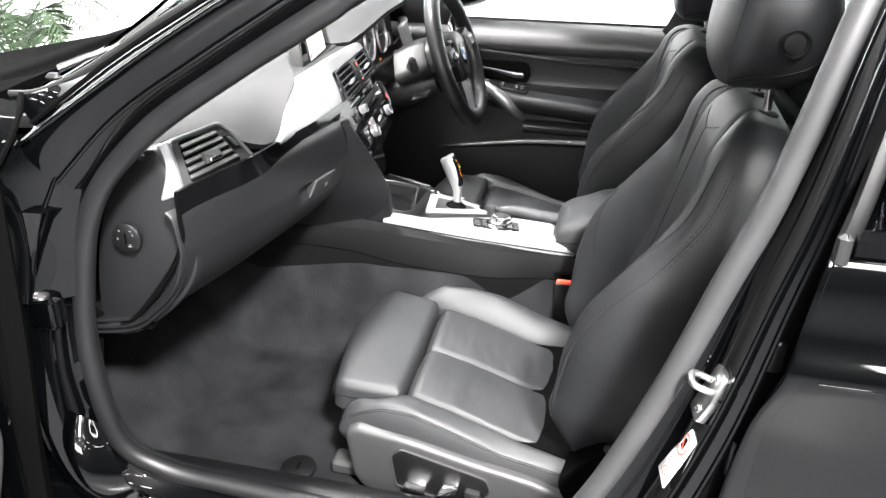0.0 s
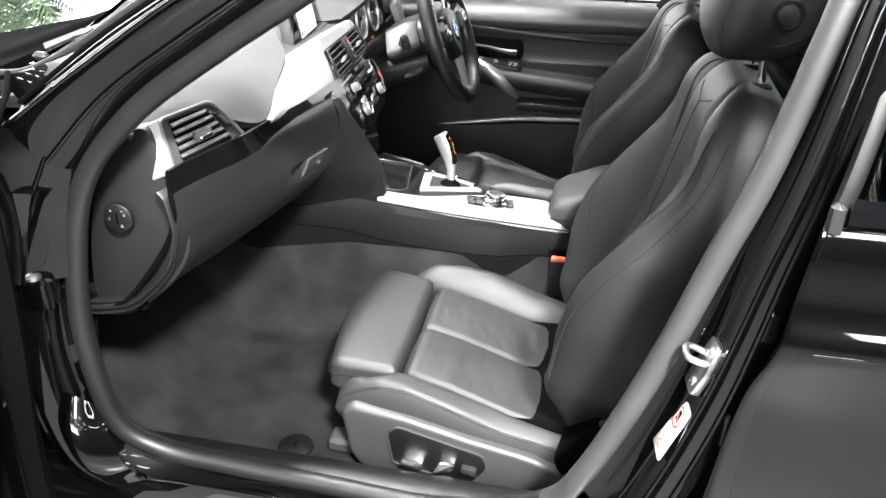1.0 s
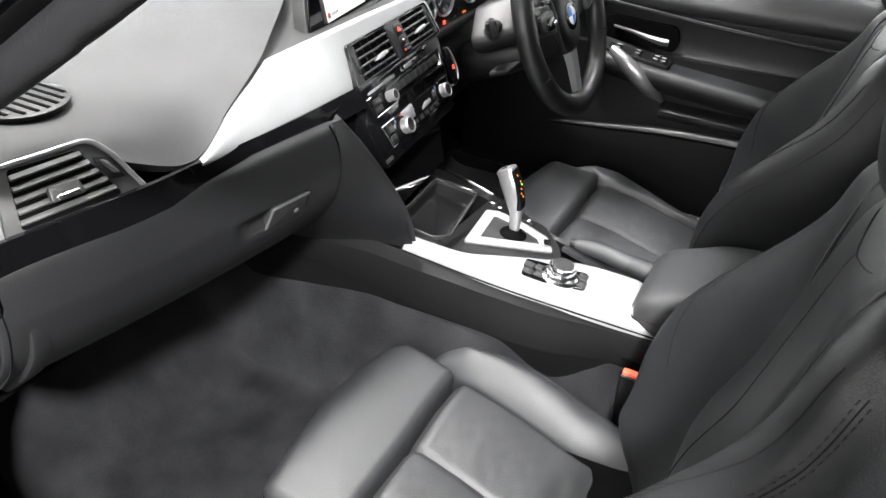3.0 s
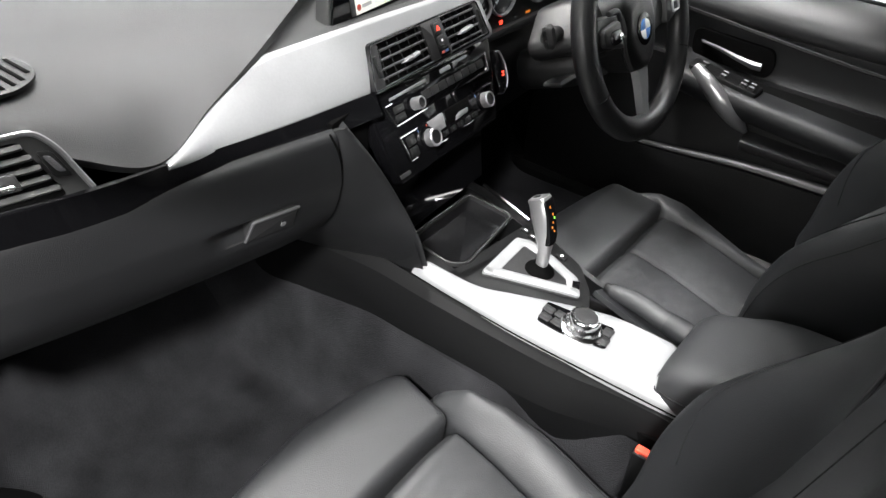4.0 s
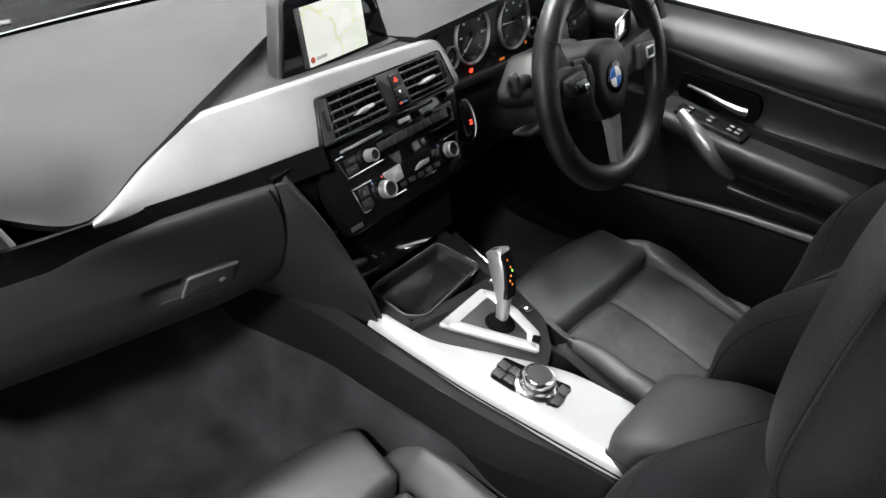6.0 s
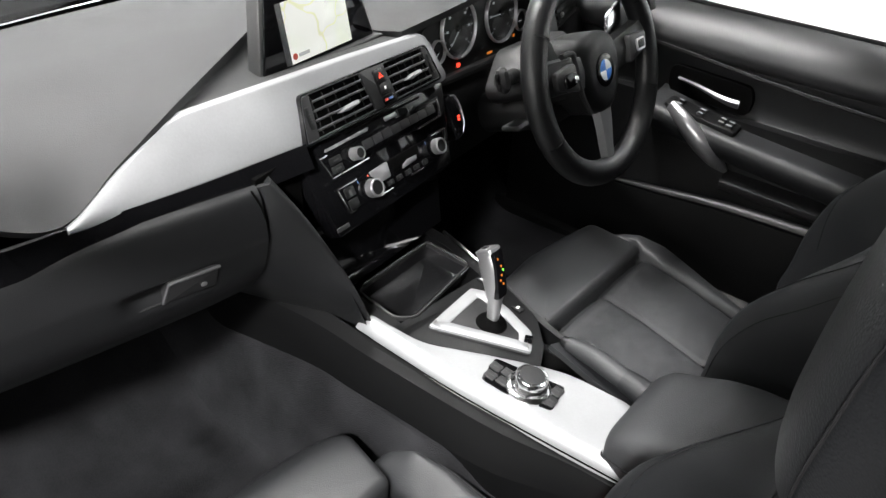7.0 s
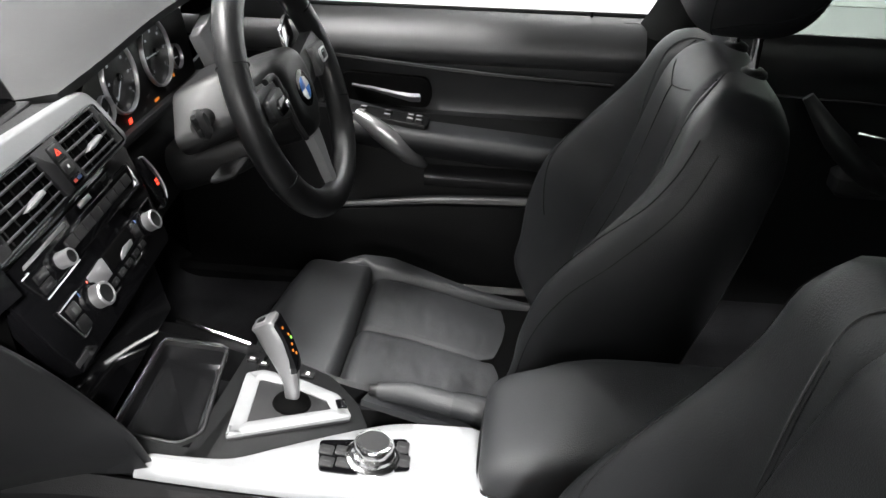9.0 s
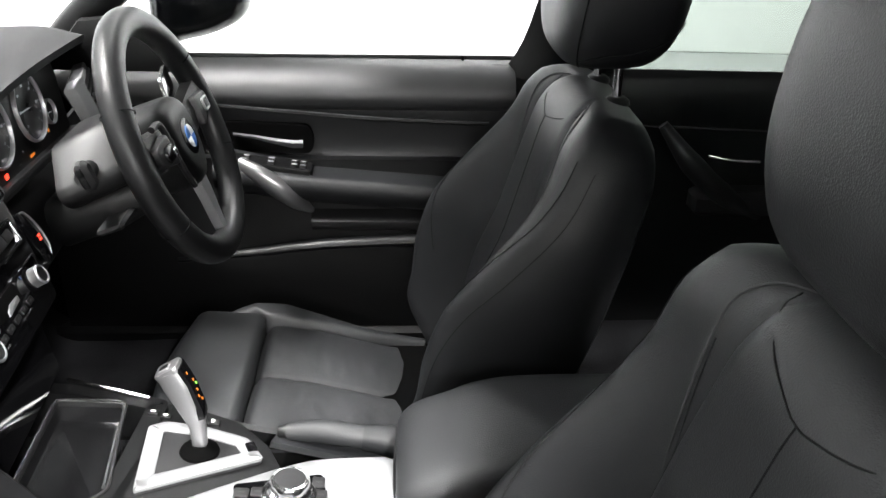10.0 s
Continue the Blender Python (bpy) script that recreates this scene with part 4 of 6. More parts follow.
part("vent_end_strip", prism(soft_corner([(-0.009, -0.002), (0.008, -0.003), (0.024, 0.073), (0.006, 0.073)], 0.003), 0.009, PV, 0.003, -0.02, lambda u, v: -0.5 * max(0, 0.22 * v - u)), SILVER, dash, "silver end strip")
part("vent_mouth", prism(soft_corner([(0.031, 0.005), (0.139, 0.003), (0.113, 0.062), (0.042, 0.066)], 0.005), 0.0052, PV, 0.0005, 0.0), DARK, dash)
for k in range(5):
    v = 0.0115 + 0.0112 * k
    u0, u1 = 0.032 + 0.0022 * k, 0.135 - 0.0050 * k
    f = PV @ Matrix.Translation(((u0 + u1) / 2, v, 0.004)) @ Matrix.Rotation(radians(-25), 4, "X")
    part("vent_slat", block(u1 - u0, 0.0066, 0.004, (0, 0, 0), 0.001, f), VENT, dash)
part("vent_tab", prism(soft_corner([(0.066, 0.020), (0.103, 0.019), (0.100, 0.036), (0.068, 0.037)], 0.003), 0.0145, PV, 0.003, 0.006), VENT, dash)
part("vent_tab_edge", block(0.024, 0.005, 0.002, (0.085, 0.0235, 0.0140), 0.001, PV), CHROME, dash)
part("vent_wheel_plate", prism(soft_corner([(0.133, 0.022), (0.150, 0.019), (0.138, 0.047), (0.124, 0.050)], 0.004), 0.0072, PV, 0.001, 0.0), PLASTIC, dash)
part("vent_wheel", prism(soft_corner([(0.137, 0.027), (0.145, 0.025), (0.135, 0.043), (0.128, 0.045)], 0.003), 0.010, PV, 0.001, 0.004), GRAPHITE, dash)

# speaker grille on the top pad
part("speaker_grille", lathe([(0.05, 0), (0.05, 0.004), (0.047, 0.005), (0, 0.0055)], Matrix.Translation((-0.488, -0.534, 1.0125)), 28), PLASTIC, dash)
for k in range(7):
    y = -0.534 + 0.0125 * (k - 3)
    part("grille_slot", block(2 * math.sqrt(0.044 ** 2 - (y + 0.534) ** 2), 0.005, 0.001, (-0.488, y, 1.0177), 0.0004), DARK, dash)

# glovebox side
gb = []
for dx, y, top_z in ((-0.395, -0.699, 0.912), (-0.381, -0.690, 0.920), (-0.336, -0.510, 0.924), (-0.300, -0.310, 0.925), (-0.291, -0.235, 0.922)):
    gb.append([(dx, y, top_z), (dx + 0.010, y, top_z - 0.013), (dx + 0.0155, y, 0.870), (dx + 0.0145, y, 0.843), (dx - 0.002, y, 0.795), (dx - 0.040, y, 0.750), (dx - 0.095, y, 0.714), (dx - 0.25, y, 0.69)])
cols = [spline(r, 60) for r in gb]
rows = []
for k in range(60):
    r = spline([c[k] for c in cols], 90)
    dent = [0.016 * smooth(-0.425, -0.385, p[1]) * smooth(-0.30, -0.32, p[1]) * smooth(0.849, 0.846, p[2]) * smooth(0.808, 0.838, p[2]) for p in r]
    rows.append([p - np.array((d, 0, 0)) for p, d in zip(r, dent)])
glove = part("glovebox_lid", sheet(rows, 0.010), GLOVE, dash, "black grained glovebox lid")
GH = axes((-0.300, -0.365, 0.850), (0.012, 0.062, -0.001), (0.012, 0, 0.034))
part("glovebox_handle", prism(soft_corner([(0.002, 0.0), (0.063, 0.001), (0.062, -0.034), (-0.004, -0.036)], 0.004), 0.0095, GH, 0.003, -0.012, None, 3), PLASTIC_GREY, glove, "flush pull handle")
part("handle_edge", tube([GH @ Vector((-0.0035, -0.035, 0.0075)), GH @ Vector((0.002, -0.002, 0.0085)), GH @ Vector((0.006, 0.0005, 0.009)), GH @ Vector((0.064, 0.001, 0.009))], 0.0020, 8), GRAPHITE, glove)
part("handle_recess", block(0.052, 0.004, 0.012, (-0.030, -0.034, -0.004), 0.0015, GH), PLASTIC_GREY, glove)
part("handle_lock", lathe([(0.004, 0), (0.004, 0.0004), (0.003, 0.0006), (0, 0.0004)], GH @ Matrix.Translation((0.045, -0.022, 0.0095)), 16), SATIN, glove)
part("lid_seam", tube(spline([(-0.283, -0.246, 0.921), (-0.277, -0.236, 0.89), (-0.280, -0.232, 0.85), (-0.292, -0.234, 0.81), (-0.330, -0.236, 0.765)], 24), 0.0013, 6), DARK, dash)
# underside of the dash, near-black to deepen the shade below it
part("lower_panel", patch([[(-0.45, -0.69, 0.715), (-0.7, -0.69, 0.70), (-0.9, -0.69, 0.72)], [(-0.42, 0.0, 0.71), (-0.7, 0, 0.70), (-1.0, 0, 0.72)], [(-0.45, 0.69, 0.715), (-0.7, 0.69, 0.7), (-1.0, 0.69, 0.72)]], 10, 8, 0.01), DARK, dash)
part("end_cap", prism(spline([(-0.375, 0.905), (-0.40, 0.985), (-0.42, 1.0), (-0.47, 0.97), (-0.52, 0.86), (-0.54, 0.74), (-0.53, 0.685), (-0.48, 0.69), (-0.41, 0.745), (-0.37, 0.80), (-0.362, 0.85)], 40, True), 0.008, axes((0, -0.688, 0), (1, 0, 0), (0, 0.02, 1)), 0.006, -0.02), GLOVE, dash, "grained plastic dash end panel")
AB = axes((-0.463, -0.690, 0.865), (1, 0, 0), (0, 0.02, 1))
part("airbag_switch", lathe([(0.023, 0), (0.023, 0.006), (0.021, 0.0075), (0, 0.0075)], AB, 30), PLASTIC, dash)
part("cap_gap", tube(spline([(-0.374, -0.695, 0.946), (-0.371, -0.697, 0.908), (-0.373, -0.697, 0.867), (-0.398, -0.697, 0.817), (-0.469, -0.697, 0.729), (-0.523, -0.695, 0.70)], 40), [0.002, 0.004, 0.005, 0.004, 0.003], 8), DARK, dash)
part("switch_slot", block(0.003, 0.018, 0.0006, (0.0, 0.0, 0.0075), 0.0002, AB), DARK, dash)
for u, v, w, h in ((0.006, -0.013, 0.006, 0.0016), (0.006, -0.010, 0.004, 0.0012), (-0.009, 0.011, 0.0026, 0.0026), (-0.013, -0.002, 0.0016, 0.004), (0.012, 0.006, 0.0016, 0.0035), (0.009, 0.012, 0.0035, 0.0014)):
    part("switch_mark", block(w, h, 0.0005, (u, v, 0.0075), 0.0002, AB), SILVER, dash)

# side wing between glovebox and console
part("side_wing", patch([[(-0.296, -0.237, 0.915), (-0.287, -0.236, 0.86), (-0.300, -0.236, 0.80), (-0.350, -0.234, 0.745), (-0.45, -0.222, 0.69)],
                         [(-0.286, -0.229, 0.919), (-0.270, -0.214, 0.865), (-0.264, -0.197, 0.80), (-0.288, -0.180, 0.735), (-0.37, -0.152, 0.655)],
                         [(-0.283, -0.218, 0.920), (-0.262, -0.190, 0.870), (-0.238, -0.168, 0.815), (-0.216, -0.146, 0.75), (-0.222, -0.114, 0.670)],
                         [(-0.300, -0.207, 0.920), (-0.292, -0.178, 0.870), (-0.282, -0.158, 0.815), (-0.275, -0.142, 0.75), (-0.265, -0.120, 0.67)]], 30, 30, 0.008), GLOVE, dash, "black leather-grained side wing")
part("wing_back", patch([[(-0.300, -0.232, 0.925), (-0.315, -0.222, 0.82), (-0.35, -0.205, 0.735)], [(-0.315, -0.15, 0.925), (-0.31, -0.15, 0.82), (-0.30, -0.135, 0.735)]], 8, 8, 0.006), DARK, dash)
part("stack_core", patch([[(-0.40, -0.13, 0.93), (-0.318, -0.13, 0.815), (-0.285, -0.13, 0.69)], [(-0.40, 0.16, 0.93), (-0.335, 0.15, 0.81), (-0.305, 0.14, 0.69)]], 8, 10, 0.02), PIANO, dash)

# driver side: binnacle, cluster, lower panel, start button, column
part("binnacle_hood", patch([[(-0.78, 0.10, 0.98), (-0.62, 0.10, 0.99), (-0.46, 0.11, 0.985), (-0.385, 0.125, 0.993)], [(-0.78, 0.2, 0.98), (-0.62, 0.2, 1.01), (-0.44, 0.2, 1.018), (-0.366, 0.2, 1.010)],
                             [(-0.78, 0.34, 0.98), (-0.62, 0.34, 1.035), (-0.43, 0.34, 1.040), (-0.358, 0.34, 1.026)], [(-0.78, 0.48, 0.98), (-0.62, 0.48, 1.035), (-0.43, 0.50, 1.042), (-0.357, 0.50, 1.028)],
                             [(-0.78, 0.56, 0.98), (-0.62, 0.57, 1.01), (-0.45, 0.58, 1.030), (-0.366, 0.575, 1.020)], [(-0.78, 0.69, 0.98), (-0.62, 0.69, 0.99), (-0.47, 0.69, 0.985), (-0.42, 0.68, 0.975)]], 40, 24, 0.012), DASH, dash, "soft-touch instrument hood")
CLU = axes((-0.384, 0.320, 0.957), (-0.056, 1, -0.03), (-0.15, 0, 1))
part("cluster_face", prism(soft_corner([(-0.15, -0.066), (0.19, -0.072), (0.20, 0.045), (0.06, 0.062), (-0.10, 0.050), (-0.17, 0.015)], 0.02), 0.0, CLU, 0.002, -0.03), PLASTIC, dash)
for u, v, r in ((-0.063, 0.008, 0.045), (0.063, 0.006, 0.046), (0.126, -0.018, 0.016), (-0.122, -0.016, 0.016)):
    big = r > 0.03
    gauge = part("gauge", lathe([(r, 0), (r * 0.96, 0.001), (0, 0.001)], CLU @ Matrix.Translation((u, v, 0)), 36), PLASTIC, dash)
    part("gauge_ring", bezel([(u + (r + 0.003) * np.cos(a), v + (r + 0.003) * np.sin(a)) for a in np.linspace(0, 2 * np.pi, 48, endpoint=False)], 0.0034 if big else 0.0022, 0.006, CLU, -0.001), SATIN, gauge)
    f = CLU @ Matrix.Translation((u, v, 0.0012))
    if big:
        part("gauge_window", prism([(r * 0.62 * np.cos(a), r * 0.62 * np.sin(a) - r * 0.22) for a in np.linspace(np.pi * 1.02, np.pi * 1.98, 14)] + [(0.34 * r, 0.02 * r), (-0.34 * r, 0.02 * r)], 0.0004, f, 0.0001), VENT, gauge)
        for k in range(13):
            a = radians(225 - 22.5 * k)
            g = f @ Matrix.Rotation(a, 4, "Z") @ Matrix.Translation((r * 0.86, 0, 0))
            part("gauge_tick", block(0.006 if k % 2 == 0 else 0.0035, 0.0011, 0.0004, (0, 0, 0), 0.0001, g), GLOW_WHITE, gauge)
            if k % 2 == 0:
                g = f @ Matrix.Translation((r * 0.66 * np.cos(a), r * 0.66 * np.sin(a), 0))
                part("gauge_figure", block(0.0055, 0.0036, 0.0004, (0, 0, 0), 0.0001, g), GLOW_WHITE, gauge)
    a = radians(178 if u > 0 else 222)
    g = f @ Matrix.Rotation(a, 4, "Z") @ Matrix.Translation((r * 0.34, 0, 0.003))
    part("needle", block(r * 0.85, 0.0014, 0.001, (0, 0, 0), 0.0003, g), GLOW_WHITE, gauge)
    part("needle_hub", lathe([(r * 0.14, 0), (r * 0.13, 0.004), (0, 0.004)], f, 16), PLASTIC, gauge)
part("warning_lamp", block(0.009, 0.007, 0.001, (-0.067, -0.050, 0.0), 0.0005, CLU), GLOW_RED, dash)
for k, g in enumerate((VENT, VENT, VENT, GLOW_AMBER, VENT, VENT)):
    part("warning_mark", block(0.009 if k != 3 else 0.016, 0.004, 0.0006, (-0.040 + 0.022 * k, -0.040 - 0.012 * (k % 2), 0.0), 0.0003, CLU), g, dash)
part("service_lamp", block(0.006, 0.005, 0.0006, (0.104, -0.040, 0.0), 0.0003, CLU), GLOW_AMBER, dash)
part("cluster_lip", prism(soft_corner([(-0.17, -0.070), (0.20, -0.076), (0.20, -0.060), (-0.17, -0.056)], 0.004), 0.010, CLU, 0.004, -0.02), PLASTIC_GREY, dash, "black lower edge of the instrument cluster")
part("driver_lower_panel", patch([[(-0.36, 0.14, 0.91), (-0.345, 0.14, 0.84), (-0.35, 0.14, 0.74)], [(-0.385, 0.3, 0.89), (-0.36, 0.3, 0.82), (-0.39, 0.3, 0.72)], [(-0.41, 0.69, 0.90), (-0.38, 0.69, 0.82), (-0.42, 0.69, 0.72)]], 14, 12, 0.012), PLASTIC, dash)
part("start_plate", prism(spline([(0.170, -0.008), (0.176, 0.050), (0.196, 0.053), (0.206, 0.030), (0.202, 0.004), (0.190, -0.010)], 24, True), 0.006, STK, 0.001, -0.02), PIANO, dash)
part("start_surround", tube(spline([STK @ Vector(q) for q in ((0.190, 0.054, 0.006), (0.201, 0.050, 0.006), (0.2065, 0.030, 0.006), (0.203, 0.006, 0.006), (0.192, -0.008, 0.006))], 24), [0.0008, 0.0016, 0.0018, 0.0016, 0.0008], 8), SATIN, dash)
for k in (-1, 1):
    part("start_light", block(0.0065, 0.0032, 0.0008, (0.1935 + 0.0006 * k, 0.0165 + 0.0022 * k, 0.006), 0.0004, STK), GLOW_RED, dash)
DV = axes((-0.324, 0.468, 0.921), (-0.28, 1, 0), (-0.32, 0, 1))
dv = part("driver_vent", prism(soft_corner([(0.002, 0.0), (0.15, 0.0), (0.14, 0.056), (-0.006, 0.060)], 0.006), -0.004, DV, 0.003, -0.022), PLASTIC, dash)
part("driver_vent_strip", prism(soft_corner([(-0.011, -0.003), (0.004, -0.003), (0.000, 0.047), (0.006, 0.053), (0.060, 0.054), (0.060, 0.064), (-0.012, 0.066), (-0.022, 0.058)], 0.003), 0.004, DV, 0.002, -0.012, lambda u, v: -0.9 * max(0, 0.002 - u - 0.17 * v)), SILVER, dash)
for k in range(4):
    part("vent_slat", block(0.11, 0.007, 0.004, (0.078, 0.010 + 0.011 * k, -0.004), 0.001, DV), PLASTIC_GREY, dv)
part("vent_slider", block(0.012, 0.009, 0.006, (0.045, 0.021, -0.002), 0.002, DV), SATIN, dv)

# ---- steering column and wheel ----
WHL = axes((-0.160, 0.357, 0.933), (0, 1, 0), (-math.sin(radians(20)), 0, math.cos(radians(20))))
column = thing("steering_column", (-0.3, 0.36, 0.85), "black plastic steering column shroud with stalks", "steering column")
sections = []
for n, half_w, top_w, top_v, low_w in ((-0.160, 0.108, 0.060, 0.058, 0.092), (-0.150, 0.108, 0.058, 0.060, 0.092), (-0.125, 0.097, 0.050, 0.062, 0.080), (-0.092, 0.078, 0.038, 0.062, 0.064), (-0.083, 0.071, 0.032, 0.057, 0.058)):
    ol = soft_corner([(-half_w, -0.006), (-half_w, 0.010), (-top_w, top_v), (top_w, top_v), (half_w, 0.010), (half_w, -0.006), (low_w, -0.022), (-low_w, -0.022)], 0.012, 4)
    sections.append([WHL @ Vector((u, v, n)) for u, v in ol])
part("shroud", loft(sections, True, True), SHROUD, column, "dark grey column shroud")
part("collar", loft([[WHL @ Vector((u * k, v * k + 0.006, n)) for u, v in rounded(0.135, 0.105, 0.05, 6)] for n, k in ((-0.086, 0.9), (-0.080, 1.0), (-0.050, 0.95))], True, True), PLASTIC, column)
part("shroud_foot", loft([[WHL @ Vector((x * s, y * s - 0.045, n)) for x, y in rounded(0.16, 0.07, 0.03, 6)] for n, s in ((-0.21, 1.0), (-0.12, 0.95), (-0.08, 0.75))], True, True), PLASTIC, column)
part("stalk", tube(spline([WHL @ Vector((-0.085, 0.022, -0.115)), WHL @ Vector((-0.115, 0.024, -0.108)), WHL @ Vector((-0.140, 0.026, -0.098))], 10), [0.012, 0.011, 0.013, 0.013], 12), PLASTIC, column)
part("stalk_end", block(0.022, 0.040, 0.018, (-0.140, 0.028, -0.104), 0.006, WHL), PLASTIC_GREY, column)
for k in range(2):
    part("stalk_button", block(0.004, 0.012, 0.008, (-0.152, 0.020 + 0.016 * k, -0.099), 0.0015, WHL), PLASTIC, column)
part("adjust_lever", block(0.075, 0.010, 0.040, (-0.085, -0.055, -0.135), 0.004, WHL), PLASTIC_GREY, column)
wheel = thing("steering_wheel", (-0.165, 0.36, 0.925), "black leather steering wheel with silver spoke trim", "steering wheel")
ring = [WHL @ Vector((0.166 * np.cos(a), 0.002 + 0.166 * np.sin(a) * (0.985 if np.sin(a) < 0 else 1.0), -0.020)) for a in np.linspace(0, 2 * np.pi, 72, endpoint=False)]
part("rim", tube(ring, 0.0188, 20, True, 1.1), WHEEL_LEATHER, wheel, "thick black leather rim")
for a in (150, 205, 335, 30):
    c = Vector((0.166 * np.cos(radians(a)), 0.002 + 0.166 * np.sin(radians(a)), -0.020))
    t = Vector((-np.sin(radians(a)), np.cos(radians(a)), 0))
    f = WHL @ axes(c, t.cross(Vector((0, 0, 1))), Vector((0, 0, 1)))
    part("rim_seam", bezel([(0.0198 * np.cos(b), 0.0198 * np.sin(b) * 1.08) for b in np.linspace(0, 2 * np.pi, 20, endpoint=False)], 0.001, 0.0008, f, -0.0008), THREAD, wheel)
hub = 0.86 * spline([(0, 0.070), (0.05, 0.06), (0.068, 0.02), (0.058, -0.035), (0.03, -0.072), (0, -0.08), (-0.03, -0.072), (-0.058, -0.035), (-0.068, 0.02), (-0.05, 0.06)], 48, True)
hubp = part("hub", prism(hub, -0.004, WHL, 0.022, -0.065, None, 5), PLASTIC, wheel, "black airbag hub")
part("badge_ring", lathe([(0.026, -0.006), (0.026, -0.003), (0.023, -0.002), (0.0, -0.002)], WHL, 32), PIANO, hubp)
for k in range(4):
    q = [(0, 0)] + [(0.0165 * np.cos(a), 0.0165 * np.sin(a)) for a in np.linspace(k * np.pi / 2, (k + 1) * np.pi / 2, 7)]
    part("badge_quarter", prism(q, -0.0012, WHL, 0.0002, -0.003), BADGE_BLUE if k % 2 else WHITE, hubp)
for s in (-1, 1):
    part("side_spoke", loft([[WHL @ Vector((s * x, y + dy, n)) for y, n in ((0.024, -0.03), (0.022, -0.012), (0.0, -0.008), (-0.026, -0.012), (-0.03, -0.03))] for x, dy in ((0.05, 0.012), (0.09, 0.018), (0.125, 0.022), (0.156, 0.026))]), PLASTIC, wheel)
    pad = part("button_pad", prism(soft_corner([(s * 0.078, -0.012), (s * 0.135, 0.004), (s * 0.138, 0.03), (s * 0.082, 0.034)], 0.008), 0.0, WHL, 0.004, -0.02), PLASTIC_GREY, wheel)
    if s > 0:
        part("button_trim", bezel(rounded(0.026, 0.020, 0.004, 4, 0.112, 0.013), 0.003, 0.003, WHL, -0.004), SATIN, pad)
        part("button", prism(rounded(0.016, 0.010, 0.002, 4, 0.112, 0.013), 0.002, WHL, 0.001, -0.004), PLASTIC, pad)
    else:
        part("button", prism(rounded(0.034, 0.022, 0.010, 5, -0.104, 0.012), 0.004, WHL, 0.003, -0.004), PIANO, pad)
        part("button_trim", prism(rounded(0.008, 0.011, 0.003, 4, -0.092, 0.010), 0.006, WHL, 0.002, 0.0), CHROME, pad)
    part("shift_paddle", prism(soft_corner([(s * 0.07, 0.03), (s * 0.125, 0.05), (s * 0.13, 0.085), (s * 0.085, 0.07)], 0.008), -0.035, WHL, 0.002, -0.041), CHROME if s > 0 else PLASTIC_GREY, wheel)
part("spoke_frame", tube(spline([WHL @ Vector(q) for q in ((-0.108, 0.048, -0.006), (-0.082, 0.046, -0.004), (-0.075, 0.02, -0.004), (-0.07, -0.02, -0.006), (-0.05, -0.055, -0.01))], 18), 0.0045, 8), PLASTIC_GREY, wheel)
part("lower_spoke", loft([[WHL @ Vector((x * w, y, n + dn)) for x, dn in ((-1, -0.012), (-0.8, 0), (0, 0.003), (0.8, 0), (1, -0.012))] for y, w, n in ((-0.06, 0.022, -0.014), (-0.09, 0.018, -0.014), (-0.125, 0.014, -0.016), (-0.152, 0.012, -0.016))]), SILVER, wheel, "satin silver lower spoke")

# ---- centre console ----
con = thing("centre_console", (-0.05, 0, 0.40), "black centre console with brushed aluminium trim", "centre console")
panel_rows = []
for x, y0, z0, y1, z1, y2, z2, y3, z3 in ((-0.60, -0.150, 0.662, -0.166, 0.645, -0.172, 0.606, -0.172, 0.46), (-0.50, -0.145, 0.672, -0.162, 0.653, -0.168, 0.612, -0.168, 0.48), (-0.42, -0.140, 0.676, -0.158, 0.655, -0.165, 0.612, -0.162, 0.49),
                                      (-0.30, -0.134, 0.683, -0.149, 0.661, -0.159, 0.606, -0.156, 0.50), (-0.19, -0.128, 0.672, -0.144, 0.654, -0.157, 0.588, -0.152, 0.50), (0.0, -0.107, 0.648, -0.122, 0.634, -0.142, 0.572, -0.138, 0.50),
                                      (0.165, -0.075, 0.630, -0.086, 0.616, -0.096, 0.565, -0.093, 0.50), (0.5, -0.075, 0.60, -0.08, 0.58, -0.09, 0.55, -0.09, 0.5)):
    panel_rows.append([(x, y0 - 0.001, z0 - 0.010), (x, y0 - 0.004, z0 - 0.014), (x, y1 - 0.002, z1 - 0.004), (x, y1 - 0.003, z1 - 0.008), (x, (y1 + y2) / 2 - 0.004, (z1 + z2) / 2), (x, y2, z2), (x, y2 + 0.004, z2 - 0.004), (x, y3, z3)])
cols = [spline(c, 60) for c in zip(*panel_rows)]
# the shadow on this side is put into its colour
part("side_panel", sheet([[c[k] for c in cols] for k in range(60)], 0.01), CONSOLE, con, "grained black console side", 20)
part("far_side_panel", patch([[(-0.5, 0.165, 0.60), (-0.5, 0.17, 0.45)], [(-0.2, 0.135, 0.64), (-0.2, 0.15, 0.45)], [(0.0, 0.12, 0.60), (0.0, 0.13, 0.45)], [(0.5, 0.10, 0.58), (0.5, 0.11, 0.45)]], 24, 6, 0.01), PLASTIC, con)
part("core", block(0.95, 0.2, 0.13, (-0.02, 0.0, 0.46), 0.01), DARK, con)
tray_ol = soft_corner([(-0.284, 0.012), (-0.300, 0.194), (-0.215, 0.201), (-0.186, 0.036), (-0.206, 0.010)], 0.012, 5)
plate = soft_corner([(-0.19, -0.02), (-0.16, 0.212), (-0.07, 0.182), (-0.028, 0.137), (-0.005, 0.09), (0.15, 0.11), (0.16, 0.02), (-0.05, -0.012)], 0.008)
part("top_plate", prism(plate, 0.0, CON, 0.003, -0.05), PLASTIC, con)
